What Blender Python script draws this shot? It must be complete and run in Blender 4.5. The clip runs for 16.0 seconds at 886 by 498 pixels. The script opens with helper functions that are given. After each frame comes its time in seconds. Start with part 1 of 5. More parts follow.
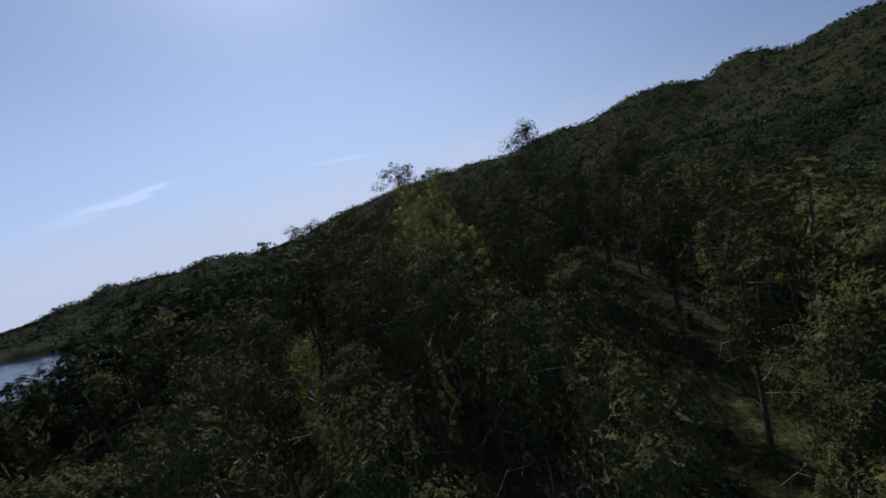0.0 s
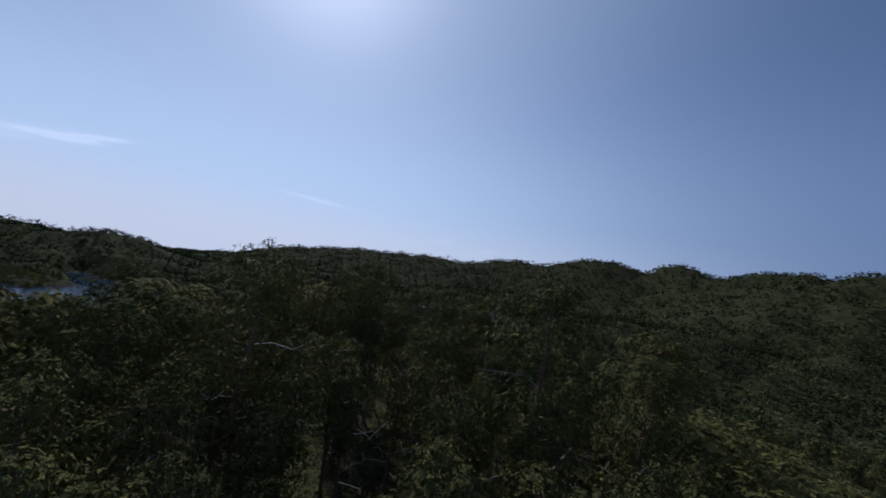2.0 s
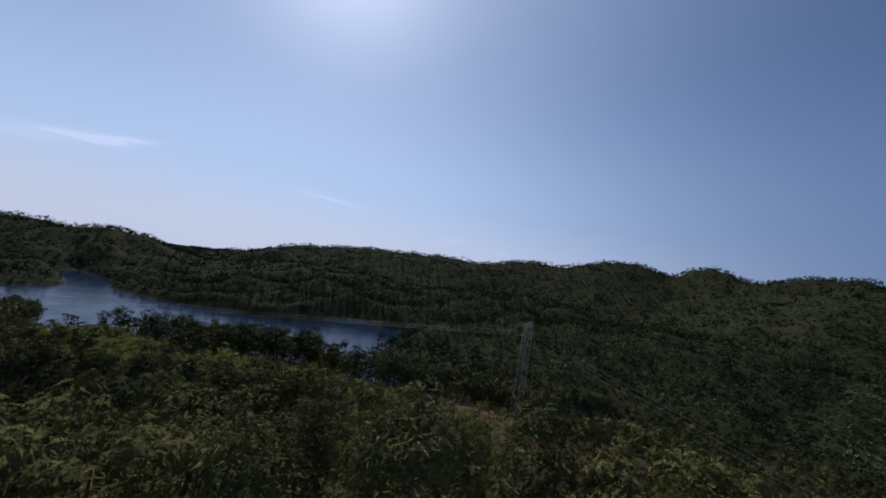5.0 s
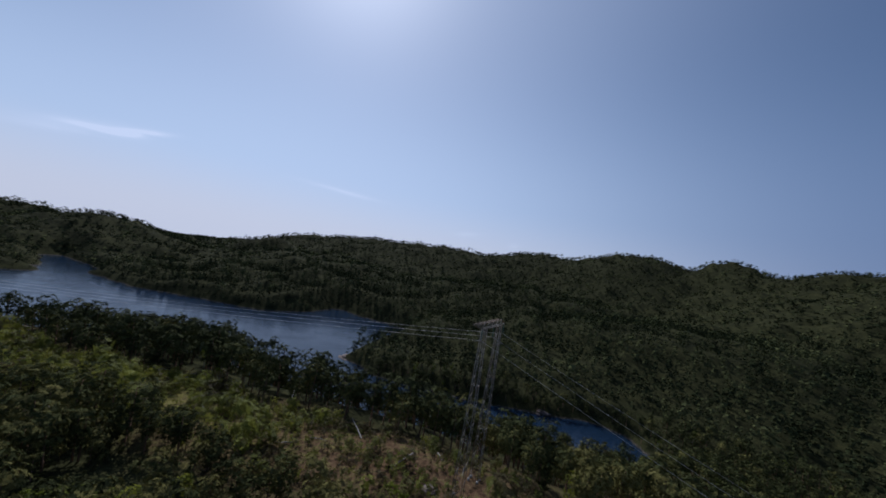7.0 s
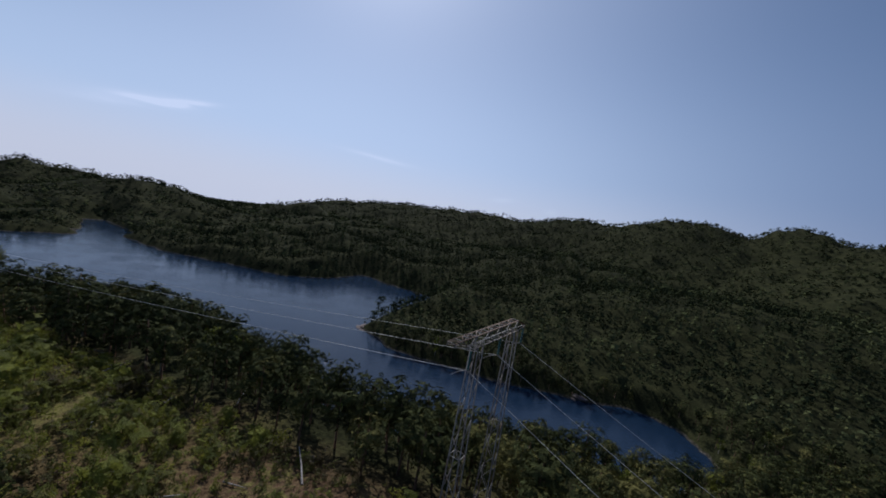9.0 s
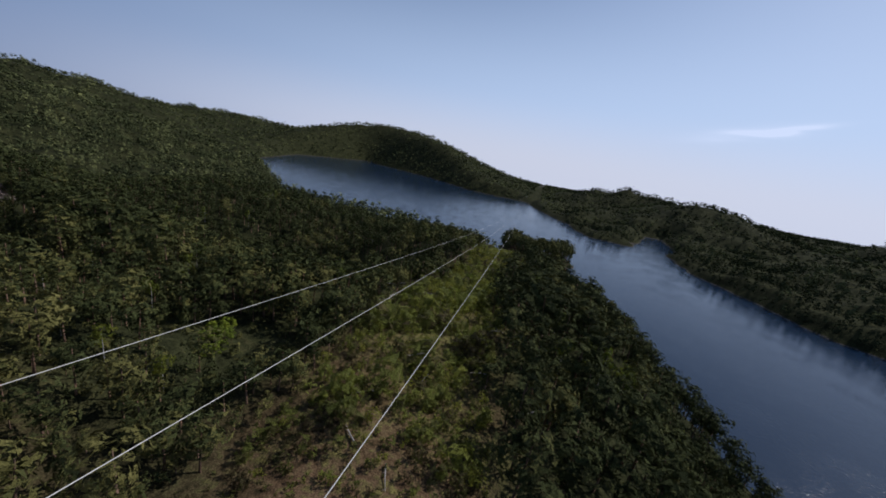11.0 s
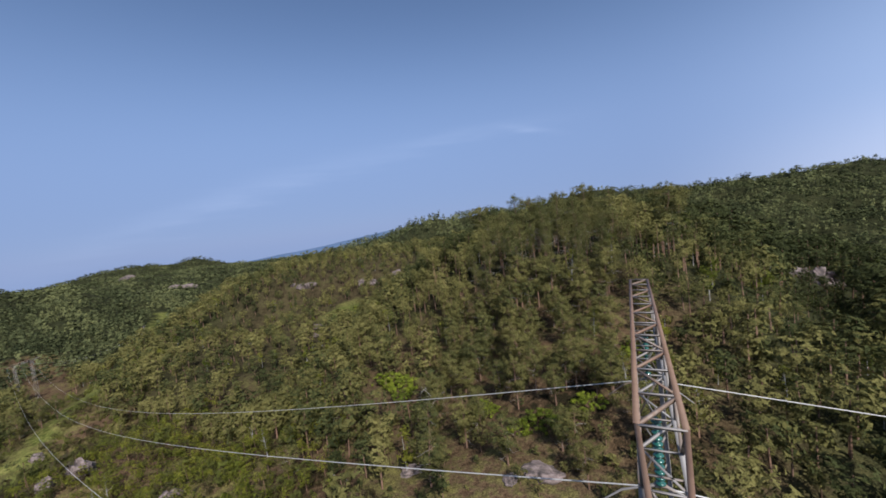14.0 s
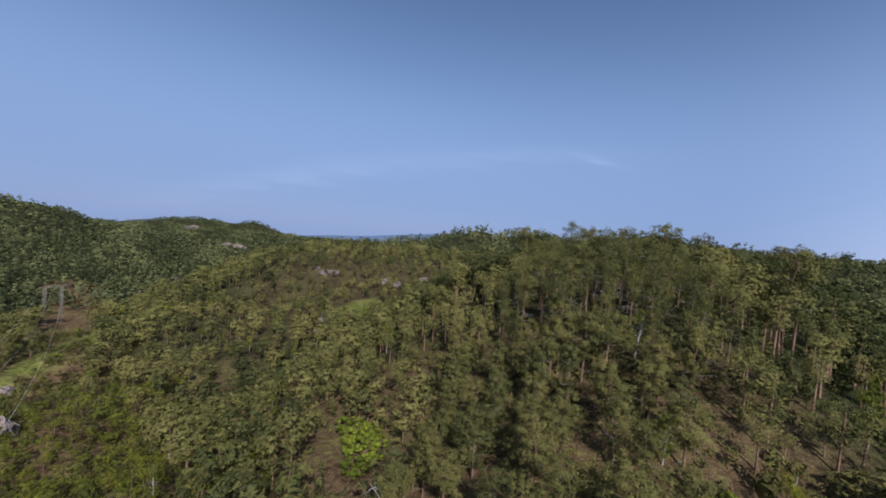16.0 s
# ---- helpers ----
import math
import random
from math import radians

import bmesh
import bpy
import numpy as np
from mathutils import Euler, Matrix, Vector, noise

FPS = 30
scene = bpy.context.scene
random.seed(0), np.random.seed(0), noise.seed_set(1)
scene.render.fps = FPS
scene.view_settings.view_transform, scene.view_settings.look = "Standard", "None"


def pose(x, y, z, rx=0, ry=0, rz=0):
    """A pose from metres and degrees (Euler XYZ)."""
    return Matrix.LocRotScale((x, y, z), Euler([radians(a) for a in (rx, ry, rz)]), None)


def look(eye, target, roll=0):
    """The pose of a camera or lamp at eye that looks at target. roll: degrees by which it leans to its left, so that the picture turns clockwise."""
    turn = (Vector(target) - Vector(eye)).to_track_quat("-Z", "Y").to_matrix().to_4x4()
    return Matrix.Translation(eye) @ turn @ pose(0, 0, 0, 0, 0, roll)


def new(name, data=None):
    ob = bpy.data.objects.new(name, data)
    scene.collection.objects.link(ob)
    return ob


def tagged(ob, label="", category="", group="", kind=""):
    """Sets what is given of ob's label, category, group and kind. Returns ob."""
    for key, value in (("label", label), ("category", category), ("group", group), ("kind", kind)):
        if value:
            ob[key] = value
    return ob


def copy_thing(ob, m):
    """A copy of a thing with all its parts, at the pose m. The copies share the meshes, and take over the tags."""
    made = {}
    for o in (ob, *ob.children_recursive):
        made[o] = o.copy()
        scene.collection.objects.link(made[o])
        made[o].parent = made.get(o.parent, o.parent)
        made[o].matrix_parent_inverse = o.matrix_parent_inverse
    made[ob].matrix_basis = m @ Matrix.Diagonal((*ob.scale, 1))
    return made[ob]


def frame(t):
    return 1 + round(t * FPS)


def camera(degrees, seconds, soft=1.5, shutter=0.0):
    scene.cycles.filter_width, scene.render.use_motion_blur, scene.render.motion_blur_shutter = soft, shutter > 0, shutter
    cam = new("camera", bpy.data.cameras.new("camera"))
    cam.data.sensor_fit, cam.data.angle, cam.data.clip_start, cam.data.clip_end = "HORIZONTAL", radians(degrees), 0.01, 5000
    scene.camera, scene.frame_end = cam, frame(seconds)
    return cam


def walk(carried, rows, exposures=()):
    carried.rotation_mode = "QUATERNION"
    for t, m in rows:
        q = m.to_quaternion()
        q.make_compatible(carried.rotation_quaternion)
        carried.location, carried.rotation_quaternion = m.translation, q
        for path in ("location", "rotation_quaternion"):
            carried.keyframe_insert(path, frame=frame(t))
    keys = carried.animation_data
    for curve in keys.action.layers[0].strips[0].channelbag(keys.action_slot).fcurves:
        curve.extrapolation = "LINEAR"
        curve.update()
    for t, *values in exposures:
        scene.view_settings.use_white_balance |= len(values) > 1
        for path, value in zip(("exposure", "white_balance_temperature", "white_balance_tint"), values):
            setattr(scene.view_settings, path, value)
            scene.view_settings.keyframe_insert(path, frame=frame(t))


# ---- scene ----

# ---- camera ----
EXPOSURES = ((0.0, -0.72, 5600, 14), (8.7, -0.76, 5850, 15), (11.0, -0.6, 6000, 15), (11.5, -0.45, 6100, 16), (12.2, 0.14, 6200, 16), (16.0, 0.16, 6050, 15))
cam = camera(100.68, 16.0, soft=1.7)
PATH = [
    (0, look((-42.02, 187.48, 100.56), (5.81, 101.29, 83.75), -15.53)),
    (0.5, look((-39.67, 182.52, 101.26), (-2.96, 89.53, 99.31), -6.74)),
    (1, look((-37.15, 176.98, 102.24), (2.71, 85.49, 108.58), 5.70)),
    (1.5, look((-34.49, 170.27, 103.59), (5.10, 78.64, 109.57), 6.91)),
    (2, look((-31.77, 162.47, 104.98), (1.53, 68.33, 110.33), 8.54)),
    (2.5, look((-28.88, 154.39, 106.19), (-2.14, 58.03, 106.84), 10.49)),
    (3, look((-25.85, 146.28, 107.02), (0.52, 49.86, 104.35), 11.62)),
    (3.5, look((-23.07, 137.82, 107.24), (2.15, 41.07, 105.49), 8.67)),
    (4, look((-20.53, 128.77, 106.97), (8.76, 33.15, 107.43), 11.60)),
    (4.5, look((-17.70, 119.87, 106.65), (21.34, 27.87, 110.17), 15.02)),
    (5, look((-15.51, 110.78, 106.42), (21.46, 17.99, 111.27), 9.11)),
    (5.2, look((-15.13, 106.76, 106.28), (20.37, 13.41, 111.30), 6.10)),
    (7.3, look((-18.13, 55.11, 103.31), (23.42, -35.85, 104.16), 11.74)),
    (7.5, look((-17.47, 50.92, 103.13), (28.25, -38.01, 102.41), 15.45)),
    (8, look((-15.12, 42.06, 102.96), (34.55, -44.70, 100.69), 17.03)),
    (8.5, look((-13.28, 34.54, 103.00), (33.91, -53.49, 98.18), 12.22)),
    (8.7, look((-12.54, 31.29, 102.94), (33.65, -57.16, 96.30), 10.53)),
    (10.1, look((-5.42, 1.07, 100.81), (41.92, -86.48, 91.05), 8.50)),
    (10.2, look((-4.92, -1.28, 100.63), (43.90, -87.92, 90.18), 8.60)),
    (10.3, look((-4.43, -3.62, 100.46), (48.21, -87.86, 88.97), 8.70)),
    (10.4, look((-3.97, -5.94, 100.30), (55.43, -85.35, 87.42), 8.80)),
    (10.5, look((-3.53, -8.24, 100.15), (66.18, -78.44, 85.54), 9.00)),
    (10.6, look((-3.12, -10.49, 100.02), (79.06, -64.98, 83.38), 9.75)),
    (10.7, look((-2.73, -12.78, 99.91), (88.40, -49.36, 81.02), 10.24)),
    (10.8, look((-2.36, -15.17, 99.83), (93.83, -32.38, 78.59), 10.45)),
    (10.9, look((-2.03, -17.60, 99.78), (95.10, -14.82, 76.17), 10.37)),
    (11, look((-1.72, -20.03, 99.77), (92.20, 2.52, 73.89), 10.00)),
    (11.1, look((-1.44, -22.38, 99.79), (85.09, 18.59, 70.90), 9.56)),
    (11.2, look((-1.18, -24.57, 99.84), (74.27, 32.91, 68.17), 8.73)),
    (11.3, look((-0.96, -26.51, 99.90), (60.22, 44.87, 65.81), 7.55)),
    (11.4, look((-0.77, -28.13, 99.97), (43.53, 53.96, 63.92), 6.05)),
    (11.5, look((-0.61, -29.40, 100.04), (24.95, 59.73, 62.58), 4.30)),
    (11.6, look((-0.51, -30.15, 100.10), (7.19, 63.50, 65.90), 3.20)),
    (11.7, look((-0.46, -30.32, 100.02), (-9.67, 65.36, 72.46), 2.20)),
    (11.8, look((-0.45, -30.17, 99.94), (-24.56, 64.40, 78.13), 1.20)),
    (11.9, look((-0.44, -30.01, 99.87), (-35.73, 61.93, 82.51), 0.50)),
    (12, look((-0.42, -30.10, 99.91), (-42.40, 59.43, 85.03), 0.05)),
    (12.5, look((-0.44, -30.15, 100.55), (-43.46, 59.62, 91.09), 2.20)),
    (13, look((-0.77, -28.16, 99.85), (-44.48, 60.96, 87.74), -1.27)),
    (13.5, look((-1.28, -24.54, 98.48), (-40.68, 66.86, 88.84), -6.43)),
    (14, look((-1.92, -19.52, 97.12), (-39.36, 72.93, 89.96), -6.55)),
    (14.5, look((-2.74, -13.78, 96.19), (-38.15, 79.62, 91.34), -5.70)),
    (15, look((-3.84, -7.94, 96.01), (-39.08, 85.53, 91.38), -5.25)),
    (15.5, look((-5.34, -2.25, 96.48), (-42.39, 90.55, 92.53), -2.86)),
    (16, look((-7.18, 3.25, 97.12), (-55.55, 90.66, 92.71), 5.25)),
]
walk(cam, PATH, EXPOSURES)

# ---- world and sun ----
SUN_AZ, SUN_EL = radians(-46.5), radians(40.5)
sun_way = Vector((math.cos(SUN_AZ) * math.cos(SUN_EL), math.sin(SUN_AZ) * math.cos(SUN_EL), math.sin(SUN_EL)))
world = bpy.data.worlds.new("world")
scene.world = world
world.use_nodes = True
wn, wl = world.node_tree.nodes, world.node_tree.links
wn.clear()
sky = wn.new("ShaderNodeTexSky")
sky.sky_type = "NISHITA"
sky.sun_disc = False
sky.sun_elevation = SUN_EL
sky.sun_rotation = math.pi / 2 - SUN_AZ
sky.altitude = 100
sky.air_density = 1.0
sky.dust_density = 0.25
sky.ozone_density = 2.5
back = wn.new("ShaderNodeBackground")
back.inputs["Strength"].default_value = 0.10
wout = wn.new("ShaderNodeOutputWorld")
wc = wn.new("ShaderNodeTexCoord")
wsep = wn.new("ShaderNodeSeparateXYZ")
wl.new(wc.outputs["Generated"], wsep.inputs[0])
wband = wn.new("ShaderNodeMapRange")
wband.inputs["From Min"].default_value, wband.inputs["From Max"].default_value = 0.0, 0.60
wband.inputs["To Min"].default_value, wband.inputs["To Max"].default_value = 0.92, 0.0
wband.interpolation_type = "SMOOTHERSTEP"
wl.new(wsep.outputs["Z"], wband.inputs["Value"])
whaze = wn.new("ShaderNodeMix")
whaze.data_type = "RGBA"
wdot = wn.new("ShaderNodeVectorMath")
wdot.operation = "DOT_PRODUCT"
wdot.inputs[1].default_value = (math.cos(SUN_AZ + 0.40), math.sin(SUN_AZ + 0.40), 0.0)
wl.new(wc.outputs["Generated"], wdot.inputs[0])
wfwd = wn.new("ShaderNodeMapRange")
wfwd.inputs["From Min"].default_value, wfwd.inputs["From Max"].default_value = -0.32, 1.0
wfwd.interpolation_type = "SMOOTHSTEP"
wl.new(wdot.outputs["Value"], wfwd.inputs["Value"])
wside = wn.new("ShaderNodeMix")
wside.data_type = "RGBA"
wside.inputs[6].default_value = (2.2, 3.15, 5.3, 1)
wside.inputs[7].default_value = (7.5, 9.3, 11.9, 1)
wl.new(wfwd.outputs[0], wside.inputs[0])
wl.new(wside.outputs[2], whaze.inputs[7])
wl.new(wband.outputs[0], whaze.inputs[0])
wl.new(sky.outputs[0], whaze.inputs[6])
# thin streaks of high cloud
wmap = wn.new("ShaderNodeMapping")
wmap.inputs["Scale"].default_value = (3.0, 3.0, 26.0)
wl.new(wc.outputs["Generated"], wmap.inputs[0])
wno = wn.new("ShaderNodeTexNoise")
wno.inputs["Scale"].default_value, wno.inputs["Detail"].default_value = 2.2, 6.0
wl.new(wmap.outputs[0], wno.inputs["Vector"])


def wmath(op, a, b):
    n = wn.new("ShaderNodeMath")
    n.operation = op
    for k, v in enumerate((a, b)):
        if isinstance(v, (int, float)):
            n.inputs[k].default_value = v
        else:
            wl.new(v, n.inputs[k])
    return n.outputs[0]


def streak(az, el, tilt, half, thick, amount):
    """A wisp of cirrus about a point of the sky: its half length and half thickness in degrees, and its slope towards growing bearing."""
    a, e = radians(az), radians(el)
    c = Vector((math.cos(a) * math.cos(e), math.sin(a) * math.cos(e), math.sin(e)))
    side, up = Vector((-math.sin(a), math.cos(a), 0)), Vector((-math.cos(a) * math.sin(e), -math.sin(a) * math.sin(e), math.cos(e)))
    along = side * math.cos(radians(tilt)) + up * math.sin(radians(tilt))
    across = c.cross(along)
    dots = []
    for v in (along, across, c):
        n = wn.new("ShaderNodeVectorMath")
        n.operation = "DOT_PRODUCT"
        n.inputs[1].default_value = v
        wl.new(wc.outputs["Generated"], n.inputs[0])
        dots.append(n.outputs["Value"])
    wob = wmath("MULTIPLY", wmath("SUBTRACT", wno.outputs["Fac"], 0.5), 2.2 * radians(thick))
    u = wmath("DIVIDE", dots[0], radians(half))
    v = wmath("DIVIDE", wmath("ADD", dots[1], wob), radians(thick))
    r2 = wmath("ADD", wmath("MULTIPLY", u, u), wmath("MULTIPLY", v, v))
    g = wmath("MULTIPLY", wmath("POWER", 2.718, wmath("MULTIPLY", r2, -1.0)), wmath("GREATER_THAN", dots[2], 0.0))
    return wmath("MULTIPLY", g, wmath("MULTIPLY", wno.outputs["Fac"], 2.0 * amount))


wisps = 0.0
for row in ((-25.6, 8.5, -13, 2.4, 0.30, 1.5), (-22.3, 7.9, -5, 2.6, 0.26, 1.0), (-21.0, 7.6, -12, 5.5, 0.8, 0.35), (-50.0, 7.3, 3, 4.5, 0.30, 0.55), (-70.0, 4.3, -8, 1.8, 0.35, 0.22), (-77.5, 3.6, 0, 0.8, 0.5, 0.16), (107, 12.7, -3, 11, 0.9, 0.035), (97, 12.0, 14, 3.5, 0.5, 0.045), (142, 6.0, -17, 15, 1.6, 0.045), (122, 10.0, -8, 9, 1.3, 0.025)):
    wisps = wmath("ADD", streak(*row), wisps)
wcl = wn.new("ShaderNodeMix")
wcl.data_type = "RGBA"
wcl.inputs[7].default_value = (10.0, 11.2, 13.4, 1)
wl.new(wmath("MINIMUM", wisps, 0.85), wcl.inputs[0])
wlow = wn.new("ShaderNodeMix")
wlow.data_type = "RGBA"
wlow.inputs[7].default_value = (9.6, 9.6, 10.2, 1)
wdim = wn.new("ShaderNodeMapRange")
wdim.inputs["From Min"].default_value, wdim.inputs["From Max"].default_value = 0.0, 0.17
wdim.inputs["To Min"].default_value, wdim.inputs["To Max"].default_value = 0.75, 0.0
wdim.interpolation_type = "SMOOTHSTEP"
wl.new(wsep.outputs["Z"], wdim.inputs["Value"])
wl.new(wmath("MULTIPLY", wdim.outputs[0], wfwd.outputs[0]), wlow.inputs[0])
wl.new(whaze.outputs[2], wlow.inputs[6])
wl.new(wlow.outputs[2], wcl.inputs[6])
wsd = wn.new("ShaderNodeVectorMath")
wsd.operation = "DOT_PRODUCT"
wsd.inputs[1].default_value = sun_way
wl.new(wc.outputs["Generated"], wsd.inputs[0])
wau0 = wn.new("ShaderNodeMath")
wau0.operation = "POWER"
wau0.inputs[1].default_value = 4.5
wau0.use_clamp = True
wclamp = wn.new("ShaderNodeMath")
wclamp.operation = "MAXIMUM"
wclamp.inputs[1].default_value = 0.0
wl.new(wsd.outputs["Value"], wclamp.inputs[0])
wl.new(wclamp.outputs[0], wau0.inputs[0])
wau = wn.new("ShaderNodeMath")
wau.operation = "MULTIPLY"
wau.inputs[1].default_value = 0.40
wl.new(wau0.outputs[0], wau.inputs[0])
wgl = wn.new("ShaderNodeMix")
wgl.data_type = "RGBA"
wgl.inputs[7].default_value = (12.0, 13.6, 16.0, 1)
wl.new(wau.outputs[0], wgl.inputs[0])
wl.new(wcl.outputs[2], wgl.inputs[6])
wnear = wn.new("ShaderNodeMix")
wnear.data_type = "RGBA"
wnear.inputs[7].default_value = (19.0, 20.0, 21.5, 1)
wl.new(wmath("MULTIPLY", wmath("POWER", wclamp.outputs[0], 60.0), 0.42), wnear.inputs[0])
wl.new(wgl.outputs[2], wnear.inputs[6])
wl.new(wnear.outputs[2], back.inputs[0])
wl.new(back.outputs[0], wout.inputs[0])
sun = bpy.data.lights.new("sun", "SUN")
sun.energy, sun.angle, sun.color = 5.0, radians(0.6), (1.0, 0.95, 0.86)
sun_lamp = new("sun", sun)
sun_lamp.matrix_world = look(sun_way * 1000, (0, 0, 0))


# ---- materials ----
def mat(name, rough=0.8, metal=0.0):
    m = bpy.data.materials.new(name)
    m.use_nodes = True
    b = m.node_tree.nodes["Principled BSDF"]
    b.inputs["Roughness"].default_value = rough
    b.inputs["Metallic"].default_value = metal
    return m, m.node_tree.nodes, m.node_tree.links, b


def ramp(nodes, stops):
    r = nodes.new("ShaderNodeValToRGB")
    els = r.color_ramp.elements
    while len(els) < len(stops):
        els.new(0.5)
    for e, (p, c) in zip(els, stops):
        e.position, e.color = p, (*c, 1)
    return r


def noisy(nodes, links, scale, detail=4.0, coord="Object", rough=0.55):
    tc = nodes.new("ShaderNodeTexCoord")
    n = nodes.new("ShaderNodeTexNoise")
    n.inputs["Scale"].default_value = scale
    n.inputs["Detail"].default_value = detail
    n.inputs["Roughness"].default_value = rough
    links.new(tc.outputs[coord], n.inputs["Vector"])
    return n


def two_tone(name, stops, s1, s2, rough, bump=0.0, metal=0.0, mixf=0.5):
    m, nd, lk, b = mat(name, rough, metal)
    a, c = noisy(nd, lk, s1), noisy(nd, lk, s2)
    mix = nd.new("ShaderNodeMix")
    mix.inputs[0].default_value = mixf
    lk.new(a.outputs["Fac"], mix.inputs[2])
    lk.new(c.outputs["Fac"], mix.inputs[3])
    r = ramp(nd, stops)
    lk.new(mix.outputs[0], r.inputs[0])
    lk.new(r.outputs[0], b.inputs["Base Color"])
    if bump:
        bp = nd.new("ShaderNodeBump")
        bp.inputs["Strength"].default_value = bump
        bp.inputs["Distance"].default_value = 0.3
        lk.new(c.outputs["Fac"], bp.inputs["Height"])
        lk.new(bp.outputs[0], b.inputs["Normal"])
    return m


def foliage(name, stops, rough=0.7, gleam=0.06, thin=0.04, gaps=0.0, grain=4.5, relief=1.0, mottle=3.2, speck=0.35):
    """Leaf material whose hue goes by each tree's own tint and by each leaf; gaps is the noise level above which one sees through between the needles."""
    m, nd, lk, b = mat(name, rough)
    at = nd.new("ShaderNodeAttribute")
    at.attribute_name = "tint"
    isl = nd.new("ShaderNodeNewGeometry")
    mx = nd.new("ShaderNodeMath")
    mx.operation = "MULTIPLY_ADD"
    mx.inputs[1].default_value = speck
    lk.new(isl.outputs["Random Per Island"], mx.inputs[0])
    sc = nd.new("ShaderNodeMath")
    sc.operation = "MULTIPLY"
    sc.inputs[1].default_value = 1.0 - speck
    lk.new(at.outputs["Fac"], sc.inputs[0])
    lk.new(sc.outputs[0], mx.inputs[2])
    r = ramp(nd, stops)
    lk.new(mx.outputs[0], r.inputs[0])
    fn = noisy(nd, lk, mottle, 5, rough=0.7)
    mot = ramp(nd, [(0.36, (0.62, 0.61, 0.60)), (0.62, (1.28, 1.28, 1.25))])
    lk.new(fn.outputs["Fac"], mot.inputs[0])
    mm = nd.new("ShaderNodeMix")
    mm.data_type, mm.blend_type = "RGBA", "MULTIPLY"
    mm.inputs[0].default_value = 0.8
    lk.new(r.outputs[0], mm.inputs[6])
    lk.new(mot.outputs[0], mm.inputs[7])
    bp = nd.new("ShaderNodeBump")
    bp.inputs["Strength"].default_value, bp.inputs["Distance"].default_value = relief, 0.9
    lk.new(fn.outputs["Fac"], bp.inputs["Height"])
    lk.new(bp.outputs[0], b.inputs["Normal"])
    lk.new(mm.outputs[2], b.inputs["Base Color"])
    b.inputs["Specular IOR Level"].default_value = gleam
    tr = nd.new("ShaderNodeBsdfTranslucent")
    lk.new(r.outputs[0], tr.inputs["Color"])
    ms = nd.new("ShaderNodeMixShader")
    ms.inputs[0].default_value = thin
    lk.new(b.outputs[0], ms.inputs[1])
    lk.new(tr.outputs[0], ms.inputs[2])
    top = ms
    if gaps:
        gn = noisy(nd, lk, grain, 3, rough=0.7)
        gt = nd.new("ShaderNodeMath")
        gt.operation = "GREATER_THAN"
        gt.inputs[1].default_value = gaps
        lk.new(gn.outputs["Fac"], gt.inputs[0])
        hole = nd.new("ShaderNodeBsdfTransparent")
        top = nd.new("ShaderNodeMixShader")
        lk.new(gt.outputs[0], top.inputs[0])
        lk.new(ms.outputs[0], top.inputs[1])
        lk.new(hole.outputs[0], top.inputs[2])
    lk.new(top.outputs[0], nd["Material Output"].inputs["Surface"])
    return m


PINE_STOPS = [(0.0, (0.019, 0.024, 0.010)), (0.32, (0.079, 0.091, 0.034)), (0.5, (0.137, 0.129, 0.043)), (1.0, (0.235, 0.214, 0.074))]
# greyer than PINE_STOPS: some distance haze is put into this colour
FAR_STOPS = [(0.0, (0.018, 0.025, 0.013)), (0.5, (0.104, 0.115, 0.050)), (1.0, (0.205, 0.208, 0.082))]
PINE = foliage("pine_needles", PINE_STOPS, gleam=0.02, thin=0.08, gaps=0.56, grain=3.2, relief=0.7)
PINE_NEAR = foliage("pine_needle_tufts", PINE_STOPS, gleam=0.02, thin=0.04, gaps=0.54, grain=9.0, relief=0.7)
PINE_FAR = foliage("far_pine_crowns", FAR_STOPS, gleam=0.0, thin=0.03, gaps=0.57, grain=1.3, relief=0.2, mottle=0.9, speck=0.14)
BIRCH_STOPS = [(0.0, (0.075, 0.105, 0.016)), (0.5, (0.185, 0.21, 0.030)), (1.0, (0.34, 0.33, 0.050))]
BIRCH = foliage("birch_leaves", BIRCH_STOPS, 0.55, 0.12, 0.40, 0.55)
BIRCH_NEAR = foliage("small_birch_leaves", BIRCH_STOPS, 0.45, 0.22, 0.32, 0.51, 11.0)
BUSH = foliage("bush_leaves", [(0.0, (0.070, 0.052, 0.028)), (0.35, (0.105, 0.088, 0.038)), (0.58, (0.15, 0.17, 0.038)), (1.0, (0.29, 0.31, 0.055))], 0.6, 0.1, 0.30, 0.54)
BUSH_NEAR = foliage("small_bush_leaves", [(0.0, (0.07, 0.10, 0.015)), (0.5, (0.17, 0.22, 0.030)), (1.0, (0.34, 0.40, 0.040))], 0.6, 0.1, 0.30, 0.52, 13.0)
BARK = two_tone("pine_bark", [(0.3, (0.08, 0.055, 0.042)), (0.7, (0.30, 0.17, 0.10))], 0.6, 9.0, 0.9, 0.5)
DEAD = two_tone("dead_wood", [(0.3, (0.16, 0.145, 0.13)), (0.7, (0.40, 0.37, 0.335))], 0.7, 11.0, 0.85, 0.3)
